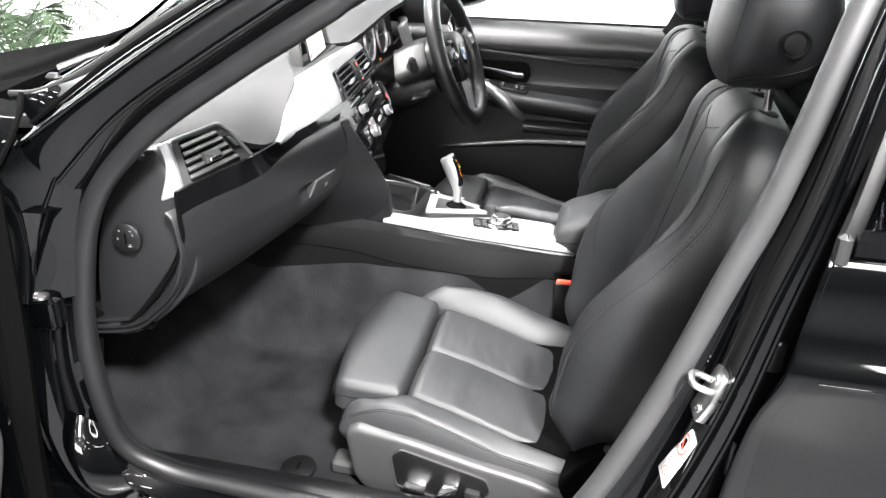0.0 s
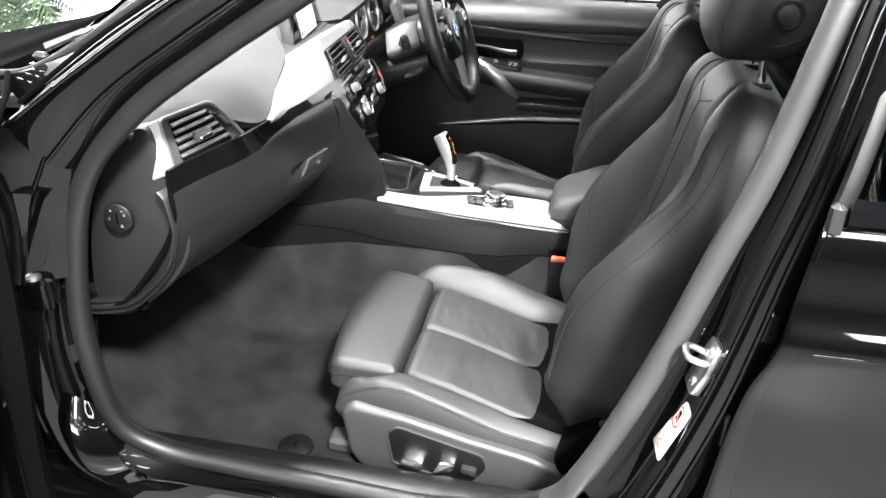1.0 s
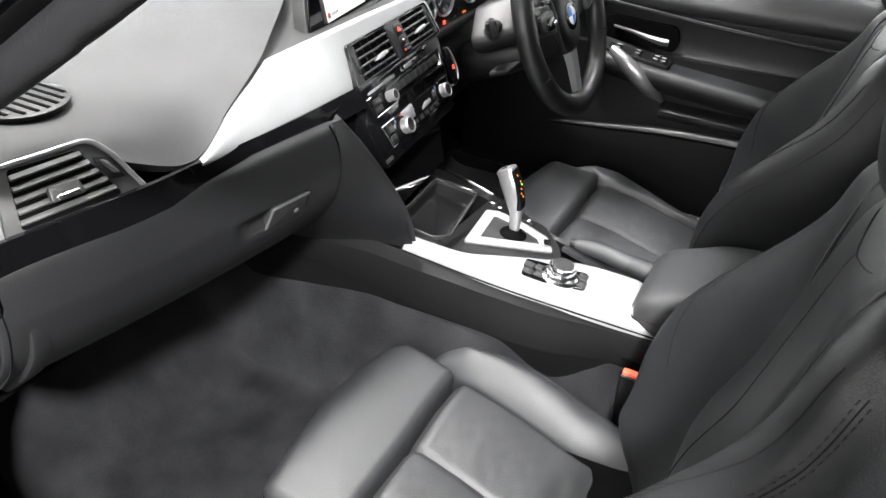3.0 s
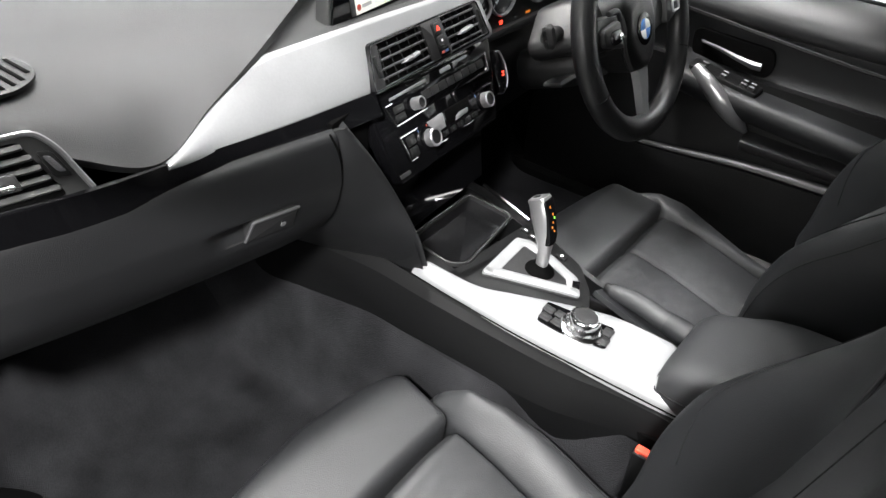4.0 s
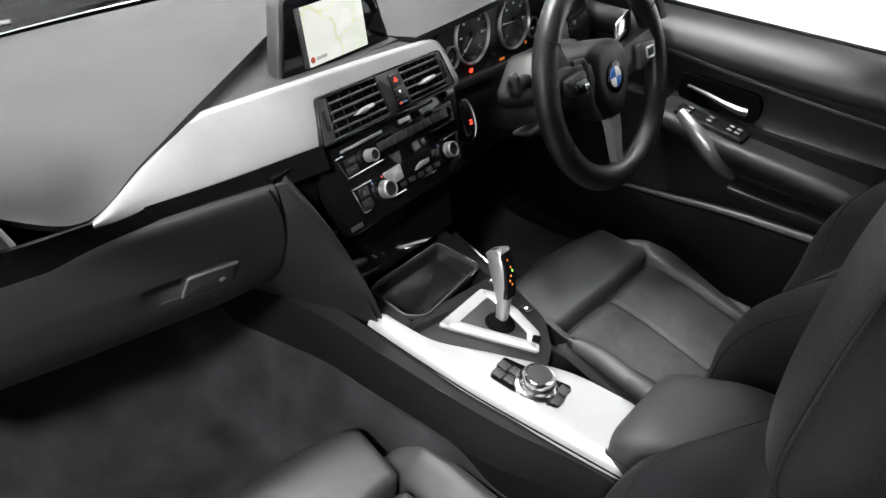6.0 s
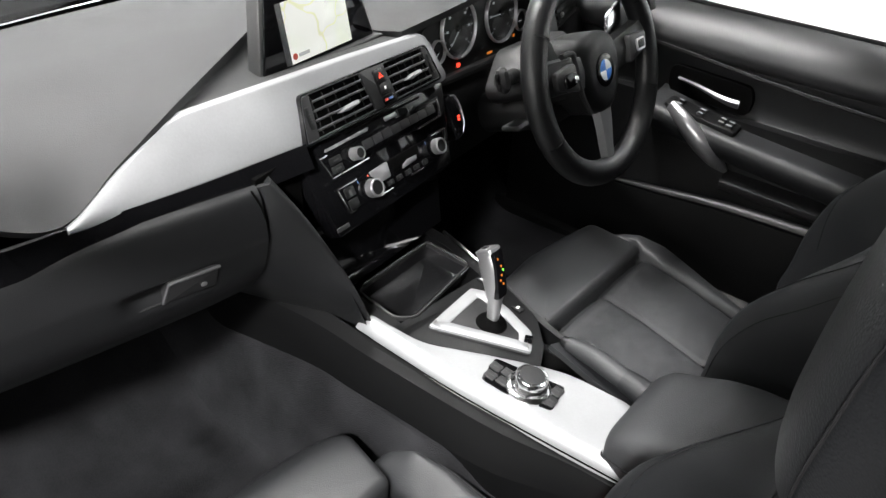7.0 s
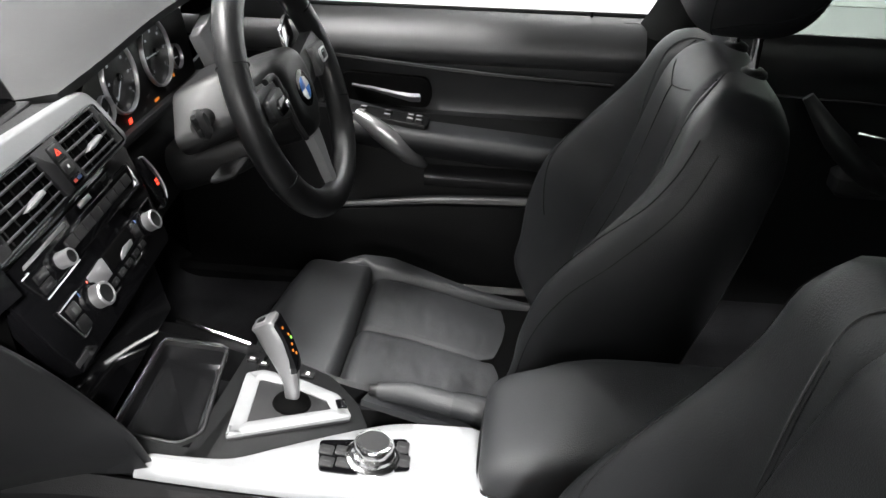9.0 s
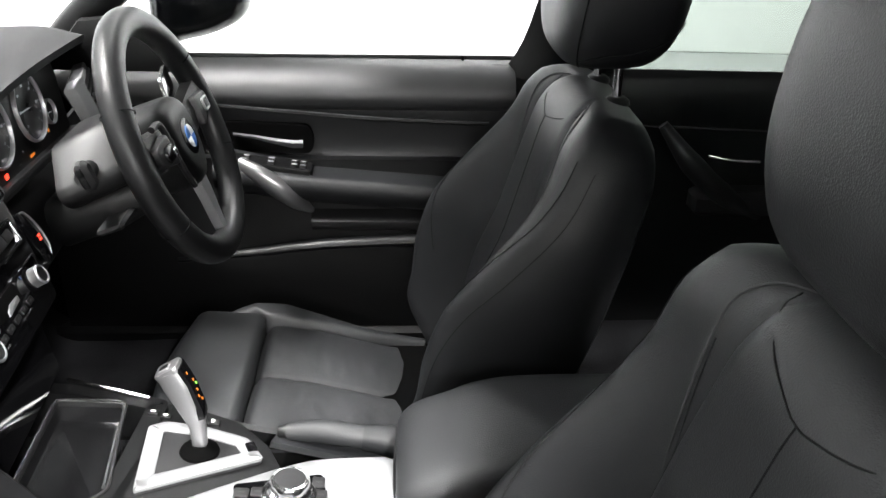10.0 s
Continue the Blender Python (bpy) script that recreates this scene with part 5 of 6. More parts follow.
part("front_plate", bezel(soft_corner([(-0.36, -0.012), (-0.36, 0.232), (-0.27, 0.236), (-0.165, 0.214), (-0.17, -0.014)], 0.01, 5), 0.024, 0.0, CON, -0.05), PLASTIC, con)
tray_rows = [[CON @ Vector((x, y, z)) for x, y in inset(tray_ol, d)] for d, z in ((0, 0.001), (0.002, -0.012), (0.004, -0.026), (0.010, -0.030))]
tb = loft(tray_rows, True)
tb.faces.new(list(tb.verts)[-len(tray_ol):])
part("tray", tb, TRAY, con, "open storage tray")
part("tray_edge", bezel(tray_ol, 0.0035, 0.003, CON, -0.004), PLASTIC_GREY, con)
part("tray_rim", tube([CON @ Vector(q) for q in ((-0.286, 0.030, 0.003), (-0.299, 0.180, 0.003), (-0.297, 0.192, 0.003), (-0.286, 0.195, 0.003), (-0.225, 0.200, 0.003), (-0.214, 0.194, 0.003), (-0.207, 0.165, 0.003))], [0.0012, 0.0016, 0.0020, 0.0024, 0.0026, 0.0024, 0.0016], 8), CHROME, con, "thin chrome tray rim")
part("tray_strip", tube([CON @ Vector((-0.195, 0.04, -0.004)), CON @ Vector((-0.203, 0.09, -0.006)), CON @ Vector((-0.213, 0.158, -0.006))], 0.004, 8), CHROME, con)
part("edge_strip", tube([CON @ Vector((-0.30, 0.238, 0.003)), CON @ Vector((-0.24, 0.224, 0.004)), CON @ Vector((-0.19, 0.214, 0.002))], 0.0035, 8), CHROME, con)
outer = spline([(-0.237, -0.031), (-0.15, -0.026), (-0.05, -0.017), (0.06, 0.000), (0.174, 0.019)], 70)
inner = spline([(-0.237, -0.012), (-0.19, -0.007), (-0.142, 0.003), (-0.098, 0.032), (-0.06, 0.058), (0.001, 0.096), (0.044, 0.113), (0.130, 0.128)], 70)
rows = []
for k, (o, i) in enumerate(zip(outer, inner)):
    d = (i - o) / np.linalg.norm(i - o)
    end = 1 - smooth(0, 3, k) * smooth(69, 67, k)  # the ends round off downwards
    r = [CON @ Vector((*(o + d * q), z - 0.006 * end)) for q, z in ((-0.003, -0.022), (-0.0035, -0.010), (-0.002, -0.003), (0.002, 0.0020), (0.007, 0.0048), (0.010, 0.0058))]
    n = np.linalg.norm(i - o)
    r += [CON @ Vector((*(o + d * q), 0.006 - 0.006 * end)) for q in np.linspace(0.0115, max(0.012, n - 0.003), 8)]
    r += [CON @ Vector((*(o + d * q), z - 0.006 * end)) for q, z in ((n - 0.001, 0.0045), (n, 0.002), (n, -0.012))]
    rows.append(r)
part("trim_panel", loft(rows, True, True), SILVER, con, "brushed aluminium console trim")
part("trim_edge", tube([CON @ Vector((o[0], o[1] - 0.0042, -0.0135)) for o in outer], 0.0012, 6), DARK, con)
gate = soft_corner([(-0.160, 0.030), (-0.174, 0.148), (-0.155, 0.160), (-0.108, 0.155), (-0.054, 0.138), (-0.030, 0.102)], 0.005)
part("gate_plate", prism(gate, 0.006, CON, 0.002, -0.004), PLASTIC_GREY, con)
part("gate_frame", bezel(gate, 0.0185, 0.0095, CON, 0.003), SILVER, con, "silver gear selector frame")
part("mode_switch", prism(soft_corner([(-0.0555, 0.1225), (-0.0455, 0.1285), (-0.0385, 0.1135), (-0.0490, 0.1085)], 0.002), 0.0115, CON, 0.001, 0.006), PIANO, con)
part("park_button", prism(rounded(0.018, 0.013, 0.002, 3, -0.102, 0.173), 0.004, CON, 0.001, -0.002), PLASTIC, con)
part("park_mark", block(0.004, 0.006, 0.0004, (-0.102, 0.173, 0.004), 0.0001, CON), WHITE, con)
for k in range(2):
    part("drive_button", prism(rounded(0.014, 0.010, 0.002, 3, -0.178 + 0.017 * k, 0.184 - 0.006 * k), 0.004, CON, 0.001, -0.002), PLASTIC, con)
    part("drive_mark", block(0.006, 0.003, 0.0004, (-0.178 + 0.017 * k, 0.184 - 0.006 * k, 0.004), 0.0001, CON), WHITE, con)
# gear selector
lev_path = spline([(-0.104, 0.013, 0.655), (-0.103, 0.014, 0.688), (-0.106, 0.017, 0.714), (-0.118, 0.022, 0.744), (-0.131, 0.027, 0.770)], 22)
rows = []
for i, p in enumerate(lev_path):
    s = i / 21
    a = np.interp(s, (0, 0.35, 0.55, 0.8, 1), (0.0080, 0.0095, 0.0135, 0.0165, 0.0160))
    b = np.interp(s, (0, 0.35, 0.55, 0.8, 1), (0.0070, 0.0085, 0.0115, 0.0135, 0.0130))
    t = lev_path[min(i + 1, 21)] - lev_path[max(i - 1, 0)]
    t = Vector(t).normalized()
    f = axes(p, Vector((0, 1, 0)).cross(t), Vector((0, 1, 0)))
    rows.append([f @ Vector((a * np.cos(q) * abs(np.cos(q)) ** -0.3 if abs(np.cos(q)) > 0.05 else 0, b * np.sin(q) * abs(np.sin(q)) ** -0.3 if abs(np.sin(q)) > 0.05 else 0, 0)) for q in np.linspace(0, 2 * np.pi, 20, endpoint=False)])
lever = part("gear_lever", loft(rows, True, True), LEVER, con, "satin silver and black gear selector lever")
LT = axes(lev_path[-1], Vector((0.87, 0, 0.5)), Vector((0, 1, 0)))
part("lever_cap", prism(rounded(0.031, 0.025, 0.006, 4), 0.004, LT, 0.0025, -0.003), LEVER, lever)
part("lever_window", prism(rounded(0.015, 0.013, 0.002, 4, -0.003, 0), 0.0046, LT, 0.0005, 0.002), SATIN, lever)
part("lever_button", prism(rounded(0.011, 0.008, 0.002, 4, -0.003, 0), 0.0054, LT, 0.0006, 0.002), PLASTIC, lever)


def on_lever(k, up, across):
    t = Vector(lev_path[min(k + 1, 21)] - lev_path[max(k - 1, 0)]).normalized()
    a = np.interp(k / 21, (0, 0.35, 0.55, 0.8, 1), (0.0080, 0.0095, 0.0135, 0.0165, 0.0160))
    return axes(lev_path[k], Vector((0, 1, 0)).cross(t), Vector((0, 1, 0))) @ Vector((a + up, across, 0))


part("lever_face", loft([[on_lever(k, u, w) for u, w in ((-0.006, -0.0105), (0.0010, -0.0095), (0.0016, 0.0), (0.0010, 0.0095), (-0.006, 0.0105))] for k in range(10, 22)], True, True), PIANO, lever, "black gloss indicator face")
for k, w, g in ((19, -0.004, GLOW_AMBER), (17, 0.0, GLOW_AMBER), (16, 0.003, GLOW_GREEN), (15, -0.001, GLOW_AMBER), (13, 0.001, GLOW_AMBER), (14, -0.004, GLOW_AMBER)):
    q = on_lever(k, 0.0018, w)
    part("lever_mark", block(0.0022, 0.0034, 0.001, (0, 0, 0), 0.0003, axes(q, (0, 1, 0), (-0.4, 0, 1))), g, lever)
part("lever_boot", lathe([(0.024, 0.004), (0.022, 0.009), (0.015, 0.013), (0.011, 0.018), (0, 0.018)], CON @ Matrix.Translation((-0.105, 0.108, 0.0)), 24), DARK, con)
# rotary controller
pad = soft_corner([(-0.047, 0.005), (-0.010, 0.008), (0.051, 0.030), (0.041, 0.080), (-0.057, 0.052)], 0.006)
part("controller_pad", prism(pad, 0.0085, CON, 0.0015, 0.0), PIANO, con)
for k in range(2):
    for j in range(2):
        u, v = -0.041 + 0.018 * k - 0.0045 * j, 0.0185 + 0.003 * k + 0.0185 * j
        part("controller_button", prism(rounded(0.0165, 0.0145, 0.002, 3, u, v), 0.0105, CON, 0.001, 0.007), PLASTIC_GREY, con)
        part("button_mark", block(0.008, 0.002, 0.0003, (u, v, 0.0105), 0.0001, CON), VENT, con)
for j in range(2):
    u, v = 0.0415 - 0.004 * j, 0.041 + 0.022 * j
    part("controller_button", prism(rounded(0.0145, 0.018, 0.002, 3, u, v), 0.0105, CON, 0.001, 0.007), PLASTIC_GREY, con)
    part("button_mark", block(0.007, 0.002, 0.0003, (u, v, 0.0105), 0.0001, CON), VENT, con)
KN = CON @ Matrix.Translation((0.0065, 0.040, 0.006))
ctrl = part("controller_knob", lathe([(0.032, 0), (0.0318, 0.003), (0.0300, 0.0048), (0.0250, 0.0062), (0.0242, 0.0105), (0.0208, 0.0130), (0.0206, 0.0145), (0.0224, 0.0165), (0.0224, 0.0220), (0.0208, 0.0245), (0.0172, 0.0252)], KN, 48), CHROME, con, "chrome rotary controller")
part("knob_cap", lathe([(0.0174, 0.0245), (0.0170, 0.0258), (0.01, 0.0266), (0, 0.0268)], KN, 32), PLASTIC_GREY, ctrl)
# handbrake and armrest
part("brake_well", patch([[(-0.03, 0.06, 0.635), (-0.02, 0.12, 0.615)], [(0.08, 0.05, 0.615), (0.08, 0.12, 0.595)], [(0.2, 0.05, 0.6), (0.2, 0.12, 0.58)]], 8, 6, 0.008), LEATHER_SHADED, con)
brake = part("handbrake", tube(spline([(-0.012, 0.083, 0.632), (0.03, 0.079, 0.635), (0.075, 0.072, 0.633), (0.13, 0.066, 0.627)], 20), [0.011, 0.0145, 0.0155, 0.015, 0.013], 14), LEATHER, con, "black leather handbrake grip")
part("brake_button", lathe([(0.008, 0), (0.008, 0.010), (0.0065, 0.012), (0, 0.012)], axes((-0.012, 0.083, 0.632), (0, -1, 0), (0, 0, 1)), 16), PLASTIC, brake)
part("brake_gaiter", tube(spline([(0.085, 0.071, 0.632), (0.115, 0.069, 0.628), (0.15, 0.066, 0.618), (0.2, 0.062, 0.613)], 12), [0.0165, 0.019, 0.026, 0.03], 14), LEATHER_SHADED, con)
rows = []
for x, zt, w in [tuple(q) for q in spline([(0.126, 0.650, 0.070), (0.130, 0.668, 0.080), (0.15, 0.686, 0.085), (0.19, 0.703, 0.087), (0.23, 0.720, 0.088), (0.30, 0.728, 0.09), (0.50, 0.73, 0.09)], 28)]:
    c = []
    for a in np.linspace(0, 2 * np.pi, 40, endpoint=False):
        ca, sa = np.cos(a), np.sin(a)
        zb = 0.606
        c.append((x + 0.006 * smooth(0.16, 0.12, x) * (zt - 0.65 < 0.05) * abs(ca) ** 3, 0.004 + w * np.sign(ca) * abs(ca) ** 0.42, (zt + zb) / 2 + (zt - zb) / 2 * np.sign(sa) * abs(sa) ** 0.42))
    rows.append(c)
armrest = part("armrest", loft(rows, True, True), LEATHER, con, "padded black leather armrest")
part("armrest_base", block(0.36, 0.165, 0.11, (0.325, 0.004, 0.50), 0.006), PLASTIC, con)
part("armrest_seam", tube(spline([(0.50, -0.0875, 0.655), (0.25, -0.0865, 0.652), (0.155, -0.084, 0.645), (0.128, -0.066, 0.641), (0.1245, 0.0, 0.640), (0.128, 0.07, 0.641)], 30), 0.0016, 6), THREAD, con)

# ---- front seats ----


def front_seat(cx, cy, s, top, label):
    """A sports seat; s is -1 where its door side is towards -y, +1 where it is towards +y."""
    seat = thing("front_seat", (cx + 0.05, cy, 0.37), label, "car seat", "front seats")
    W = lambda x, w, z: (cx + x, cy + s * w, z)  # w grows towards the door

    xs_seam = (-0.19, -0.162, -0.11, -0.057, 0.007, 0.102, 0.195, 0.27)
    seam_z = lambda x: np.interp(x, xs_seam, (0.502, 0.511, 0.530, 0.527, 0.505, 0.470, 0.452, 0.446))  # outer bolster
    ridge_z = lambda x: np.interp(x, (-0.15, -0.09, -0.03, 0.03, 0.08, 0.12, 0.2, 0.27), (0.528, 0.548, 0.550, 0.541, 0.523, 0.505, 0.482, 0.475))  # inner bolster
    flat_z = lambda x: np.interp(x, (-0.10, -0.06, 0.0, 0.06, 0.12, 0.2, 0.27), (0.522, 0.524, 0.512, 0.494, 0.475, 0.458, 0.452))
    out_w = lambda x: np.interp(x, (-0.19, -0.11, -0.085, 0.2, 0.27), (0.178, 0.180, 0.163, 0.180, 0.182))
    in_w = lambda x: np.interp(x, (-0.15, -0.11, -0.08, 0.05, 0.27), (-0.160, -0.160, -0.155, -0.148, -0.138))

    def ztop(x, w):
        k = (w - in_w(x)) / (out_w(x) - in_w(x))
        half_k = 2 * abs(k - 0.5)
        crown = 0.007 * (1 - (2 * half_k - 1) ** 2) * smooth(0.22, 0.10, x)
        roll = 0.016 * smooth(0.90, 1.0, half_k) ** 2 * smooth(0.24, 0.12, x) + 0.004 * np.exp(-(half_k / 0.035) ** 2) + 0.014 * smooth(-0.066, -0.085, x) ** 2
        crease = 0.0010 * noise.noise(Vector((x * 30 + 3 * s, w * 14, 2.0))) + 0.0007 * noise.noise(Vector((x * 70, w * 40, 5.0)))
        return flat_z(x) + crown - roll + crease

    rows = []
    for x in np.linspace(-0.085, 0.27, 90):
        ws = np.linspace(in_w(x), out_w(x), 101)
        rows.append([W(x, w, ztop(x, w)) for w in ws] + [W(x, 0.16, 0.42), W(x, -0.15, 0.42)])
    part("cushion", loft(rows, True, True), LEATHER, seat, "creased black leather cushion in two stitched halves")
    part("centre_seam", tube([W(x, 0.5 * (in_w(x) + out_w(x)), ztop(x, 0.5 * (in_w(x) + out_w(x))) - 0.0004) for x in np.linspace(-0.075, 0.25, 60)], 0.0010, 6), THREAD, seat)

    def section(x, sd):
        """Closed outline of a side bolster at x, from its inner foot over the top to the outer foot."""
        if sd > 0:
            e, zs, zf = out_w(x), seam_z(x), flat_z(x)
            pts = [(e + 0.004, zf - 0.05), (e + 0.001, zf - 0.016), (e + 0.004, zf + 0.000), (e + 0.013, max(zf, zs) + 0.009), (0.207, zs + 0.0105), (0.2165, zs + 0.004), (0.221, zs - 0.004), (0.226, zs - 0.022), (0.228, zs - 0.042), (0.222, zs - 0.062)]
            mid = (0.200, zs - 0.026)
        else:
            e, zs, zf = in_w(x), ridge_z(x), flat_z(x)
            pts = [(e - 0.004, zf - 0.05), (e - 0.000, zf - 0.014), (e - 0.006, zf + 0.004), (e - 0.022, 0.4 * zf + 0.6 * zs + 0.004), (e - 0.040, zs + 0.002), (-0.206, zs), (-0.216, zs - 0.010), (-0.223, zs - 0.035), (-0.224, zs - 0.075), (-0.216, zs - 0.11)]
            mid = (-0.195, zs - 0.036)
        x0, r0 = (-0.190, 0.055) if sd > 0 else (-0.152, 0.060)
        k = math.sqrt(max(0.0, 1 - ((x0 + r0 - x) / r0) ** 2)) if x < x0 + r0 else 1.0
        k = max(k, 0.03)
        out = []
        for w, z in spline(pts, 44):
            rip = 0.0008 * noise.noise(Vector((x * 26, w * 60, z * 40 + sd * 3.0 + s)))
            out.append((mid[0] + (w - mid[0]) * (0.45 + 0.55 * k), mid[1] + (z - mid[1] + rip) * k))
        return out

    for sd in (1, -1):
        x0 = -0.190 if sd > 0 else -0.152
        stations = np.concatenate((x0 + 0.055 * (1 - np.cos(np.linspace(0, np.pi / 2, 16))), np.linspace(x0 + 0.062, 0.262, 44)))
        bol = part("bolster", loft([[W(x, w, z) for w, z in section(x, sd)] for x in stations], True, True), LEATHER, seat)
        for i in (24, 26):
            line = [W(x, *section(x, sd)[i]) for x in np.linspace(x0 + 0.02, 0.25, 70)]
            part("bolster_seam", tube(line, 0.0009, 6), THREAD, bol)
        x1 = np.linspace(x0 + 0.02, 0.25, 150)
        fine = bmesh.new()
        for k in range(0, 148, 2):
            tube([Vector(W(x1[k], *section(x1[k], sd)[25])) + Vector((0, 0, 0.0004)), Vector(W(x1[k + 1], *section(x1[k + 1], sd)[25])) + Vector((0, 0, 0.0004))], 0.0006, 5, False, 1.0, fine)
        part("bolster_stitching", fine, STITCH, bol)
    # separate thigh support with a gap behind it
    th = soft_corner([(-0.093, -0.152), (-0.090, 0.177), (-0.196, 0.180), (-0.212, 0.172), (-0.226, 0.09), (-0.236, 0.0), (-0.228, -0.09), (-0.214, -0.148), (-0.192, -0.172)], 0.013, 5)
    fr = Matrix(((1, 0, 0, cx), (0, s, 0, cy), (0, 0, 1, 0.485), (0, 0, 0, 1))) @ Matrix.Rotation(radians(3), 4, "Y")
    mid = np.array(th).mean(0)
    rings = [(th, -0.004)]
    for k in range(7):
        q = k / 6 * np.pi / 2
        rings.append((inset(th, 0.015 * (1 - np.cos(q))), 0.037 + 0.015 * np.sin(q)))
    flat_top = np.array(rings[-1][0])
    rings += [(mid + (flat_top - mid) * k, 0.052) for k in (0.94, 0.85, 0.7, 0.5, 0.3, 0.12, 0.02)]
    rise = lambda x, y, z: smooth(0.03, 0.052, z) * (0.007 * (1 - (y / 0.18) ** 2) - 0.014 * smooth(-0.17, -0.24, x) ** 2)
    part("thigh_support", loft([[fr @ Vector((x, y, z + rise(x, y, z))) for x, y in ol] for ol, z in rings], True, True), LEATHER, seat, "smooth extendable thigh support")
    part("thigh_base", prism(inset(th, 0.012), 0.03, fr, 0.006, -0.035, None, 3), PLASTIC, seat)
    part("thigh_seam", tube(spline([fr @ Vector((x, y, 0.026)) for x, y in ((-0.10, 0.1795), (-0.19, 0.1815), (-0.214, 0.172), (-0.228, 0.09), (-0.2375, 0.0), (-0.2295, -0.09), (-0.2155, -0.149))], 30), 0.0010, 6), THREAD, seat)
    # plastic base with seat switches
    base = soft_corner([(-0.158, 0.40), (-0.140, 0.372), (0.17, 0.335), (0.215, 0.36), (0.215, 0.425), (0.156, 0.446), (0.052, 0.466), (-0.053, 0.492), (-0.150, 0.505), (-0.172, 0.488)], 0.014, 4)
    fb = Matrix(((1, 0, 0, cx), (0, 0, s, cy + s * 0.18), (0, 1, 0, 0), (0, 0, 0, 1)))
    bp = part("base_trim", prism(base, 0.062, fb, 0.010, 0.0, None, 3), VENT, seat, "grey plastic seat base trim")
    sw = soft_corner([(-0.09, 0.461), (-0.071, 0.479), (0.08, 0.442), (0.090, 0.414), (0.061, 0.371), (-0.08, 0.394)], 0.010, 4)
    part("switch_plate", prism(inset(sw, 0.003), 0.0635, fb, 0.001, 0.055), PLASTIC, bp)
    part("switch_rim", bezel(sw, 0.0045, 0.0665, fb, 0.055), VENT, bp)
    part("seat_switch", prism(soft_corner([(-0.066, 0.400), (-0.024, 0.396), (-0.022, 0.414), (-0.058, 0.420)], 0.004), 0.078, fb, 0.003, 0.06), CHROME, bp, "chrome seat switch")
    part("seat_switch", prism(soft_corner([(-0.008, 0.394), (0.028, 0.404), (0.034, 0.424), (0.006, 0.424)], 0.004), 0.080, fb, 0.003, 0.06), CHROME, bp, "chrome seat switch")
    part("seat_switch", prism(soft_corner([(0.042, 0.402), (0.070, 0.396), (0.070, 0.412), (0.044, 0.416)], 0.003), 0.073, fb, 0.002, 0.06), PLASTIC_GREY, bp)
    part("recliner_cover", prism(soft_corner([(0.195, 0.45), (0.225, 0.50), (0.262, 0.535), (0.30, 0.52), (0.285, 0.42), (0.205, 0.415)], 0.012, 4), 0.058, fb, 0.01, 0.0, None, 3), DARK, seat)
    part("seat_frame", block(0.40, 0.36, 0.08, W(0.05, 0.0, 0.39), 0.01), DARK, seat)
    for w in (-0.19, 0.19):
        part("seat_rail", block(0.48, 0.045, 0.028, W(0.03, w, 0.366), 0.006), VENT, seat)
    # backrest
    BK = Matrix(((math.sin(radians(14)), 0, -math.cos(radians(14)), cx + 0.232), (0, s, 0, cy), (math.cos(radians(14)), 0, math.sin(radians(14)), 0.478), (0, 0, 0, 1)))

    def half(t, side=1):
        q = t * 0.567 / top
        if side < 0:
            return np.interp(q, (0, 0.1, 0.2, 0.32, 0.42, 0.5, 0.545, 0.567), (0.165, 0.188, 0.215, 0.226, 0.226, 0.214, 0.192, 0.15))
        return np.interp(q, (0, 0.08, 0.2, 0.32, 0.42, 0.5, 0.545, 0.567), (0.20, 0.224, 0.238, 0.234, 0.218, 0.192, 0.165, 0.12))

    def front(t, w):
        b = 0.10 * smooth(0.48, 0.88, abs(w)) * smooth(-0.06, 0.09, t) * (1 - 0.85 * smooth(0.26, 0.5, t))
        return b + 0.004 * (1 - min(1, abs(w) / 0.5) ** 2) - 0.005 * np.exp(-((abs(w) - 0.47) / 0.03) ** 2) + 0.012 * smooth(0.1, 0.2, t) * smooth(0.34, 0.22, t)

    rows = []
    ts = np.concatenate((np.linspace(-0.075, 0.53, 48), [0.543, 0.553, 0.56, 0.565, 0.567])) * top / 0.567
    for t in ts:
        k = math.sqrt(max(0.0, 1 - (max(0, t * 0.567 / top - 0.49) / 0.0772) ** 2))
        deep = np.interp(t, (0, 0.3, 0.567), (0.12, 0.125, 0.12))
        c = []
        for w in np.linspace(-1, 1, 61):
            r = (1 - abs(w) ** 9) ** (1 / 4)
            c.append(BK @ Vector((t, w * half(t, w), -deep * 0.5 + (front(t, w) + deep * 0.5) * r * (0.25 + 0.75 * k))))
        for w in np.linspace(1, -1, 31)[1:-1]:
            r = (1 - abs(w) ** 5) ** (1 / 3)
            c.append(BK @ Vector((t, w * half(t, w), -deep * 0.5 - deep * 0.5 * r * (0.25 + 0.75 * k))))
        rows.append(c)
    # backrest takes the darker copy, its shade put into the colour
    back = part("backrest", loft(rows, True, True), LEATHER_SHADED, seat, "black leather sports backrest")

    def on(t, w, up=0.001):
        r = (1 - abs(w) ** 9) ** (1 / 4)
        k = math.sqrt(max(0.0, 1 - (max(0, t * 0.567 / top - 0.49) / 0.0772) ** 2))
        d = np.interp(t, (0, 0.3, 0.567), (0.12, 0.125, 0.12)) * 0.5
        push = up * smooth(0.8, 0.95, abs(w)) * np.sign(w)
        return BK @ Vector((t, w * half(t, w) + push, -d + (front(t, w) + d) * r * (0.25 + 0.75 * k) + up * smooth(0.99, 0.8, abs(w))))

    sc = top / 0.605
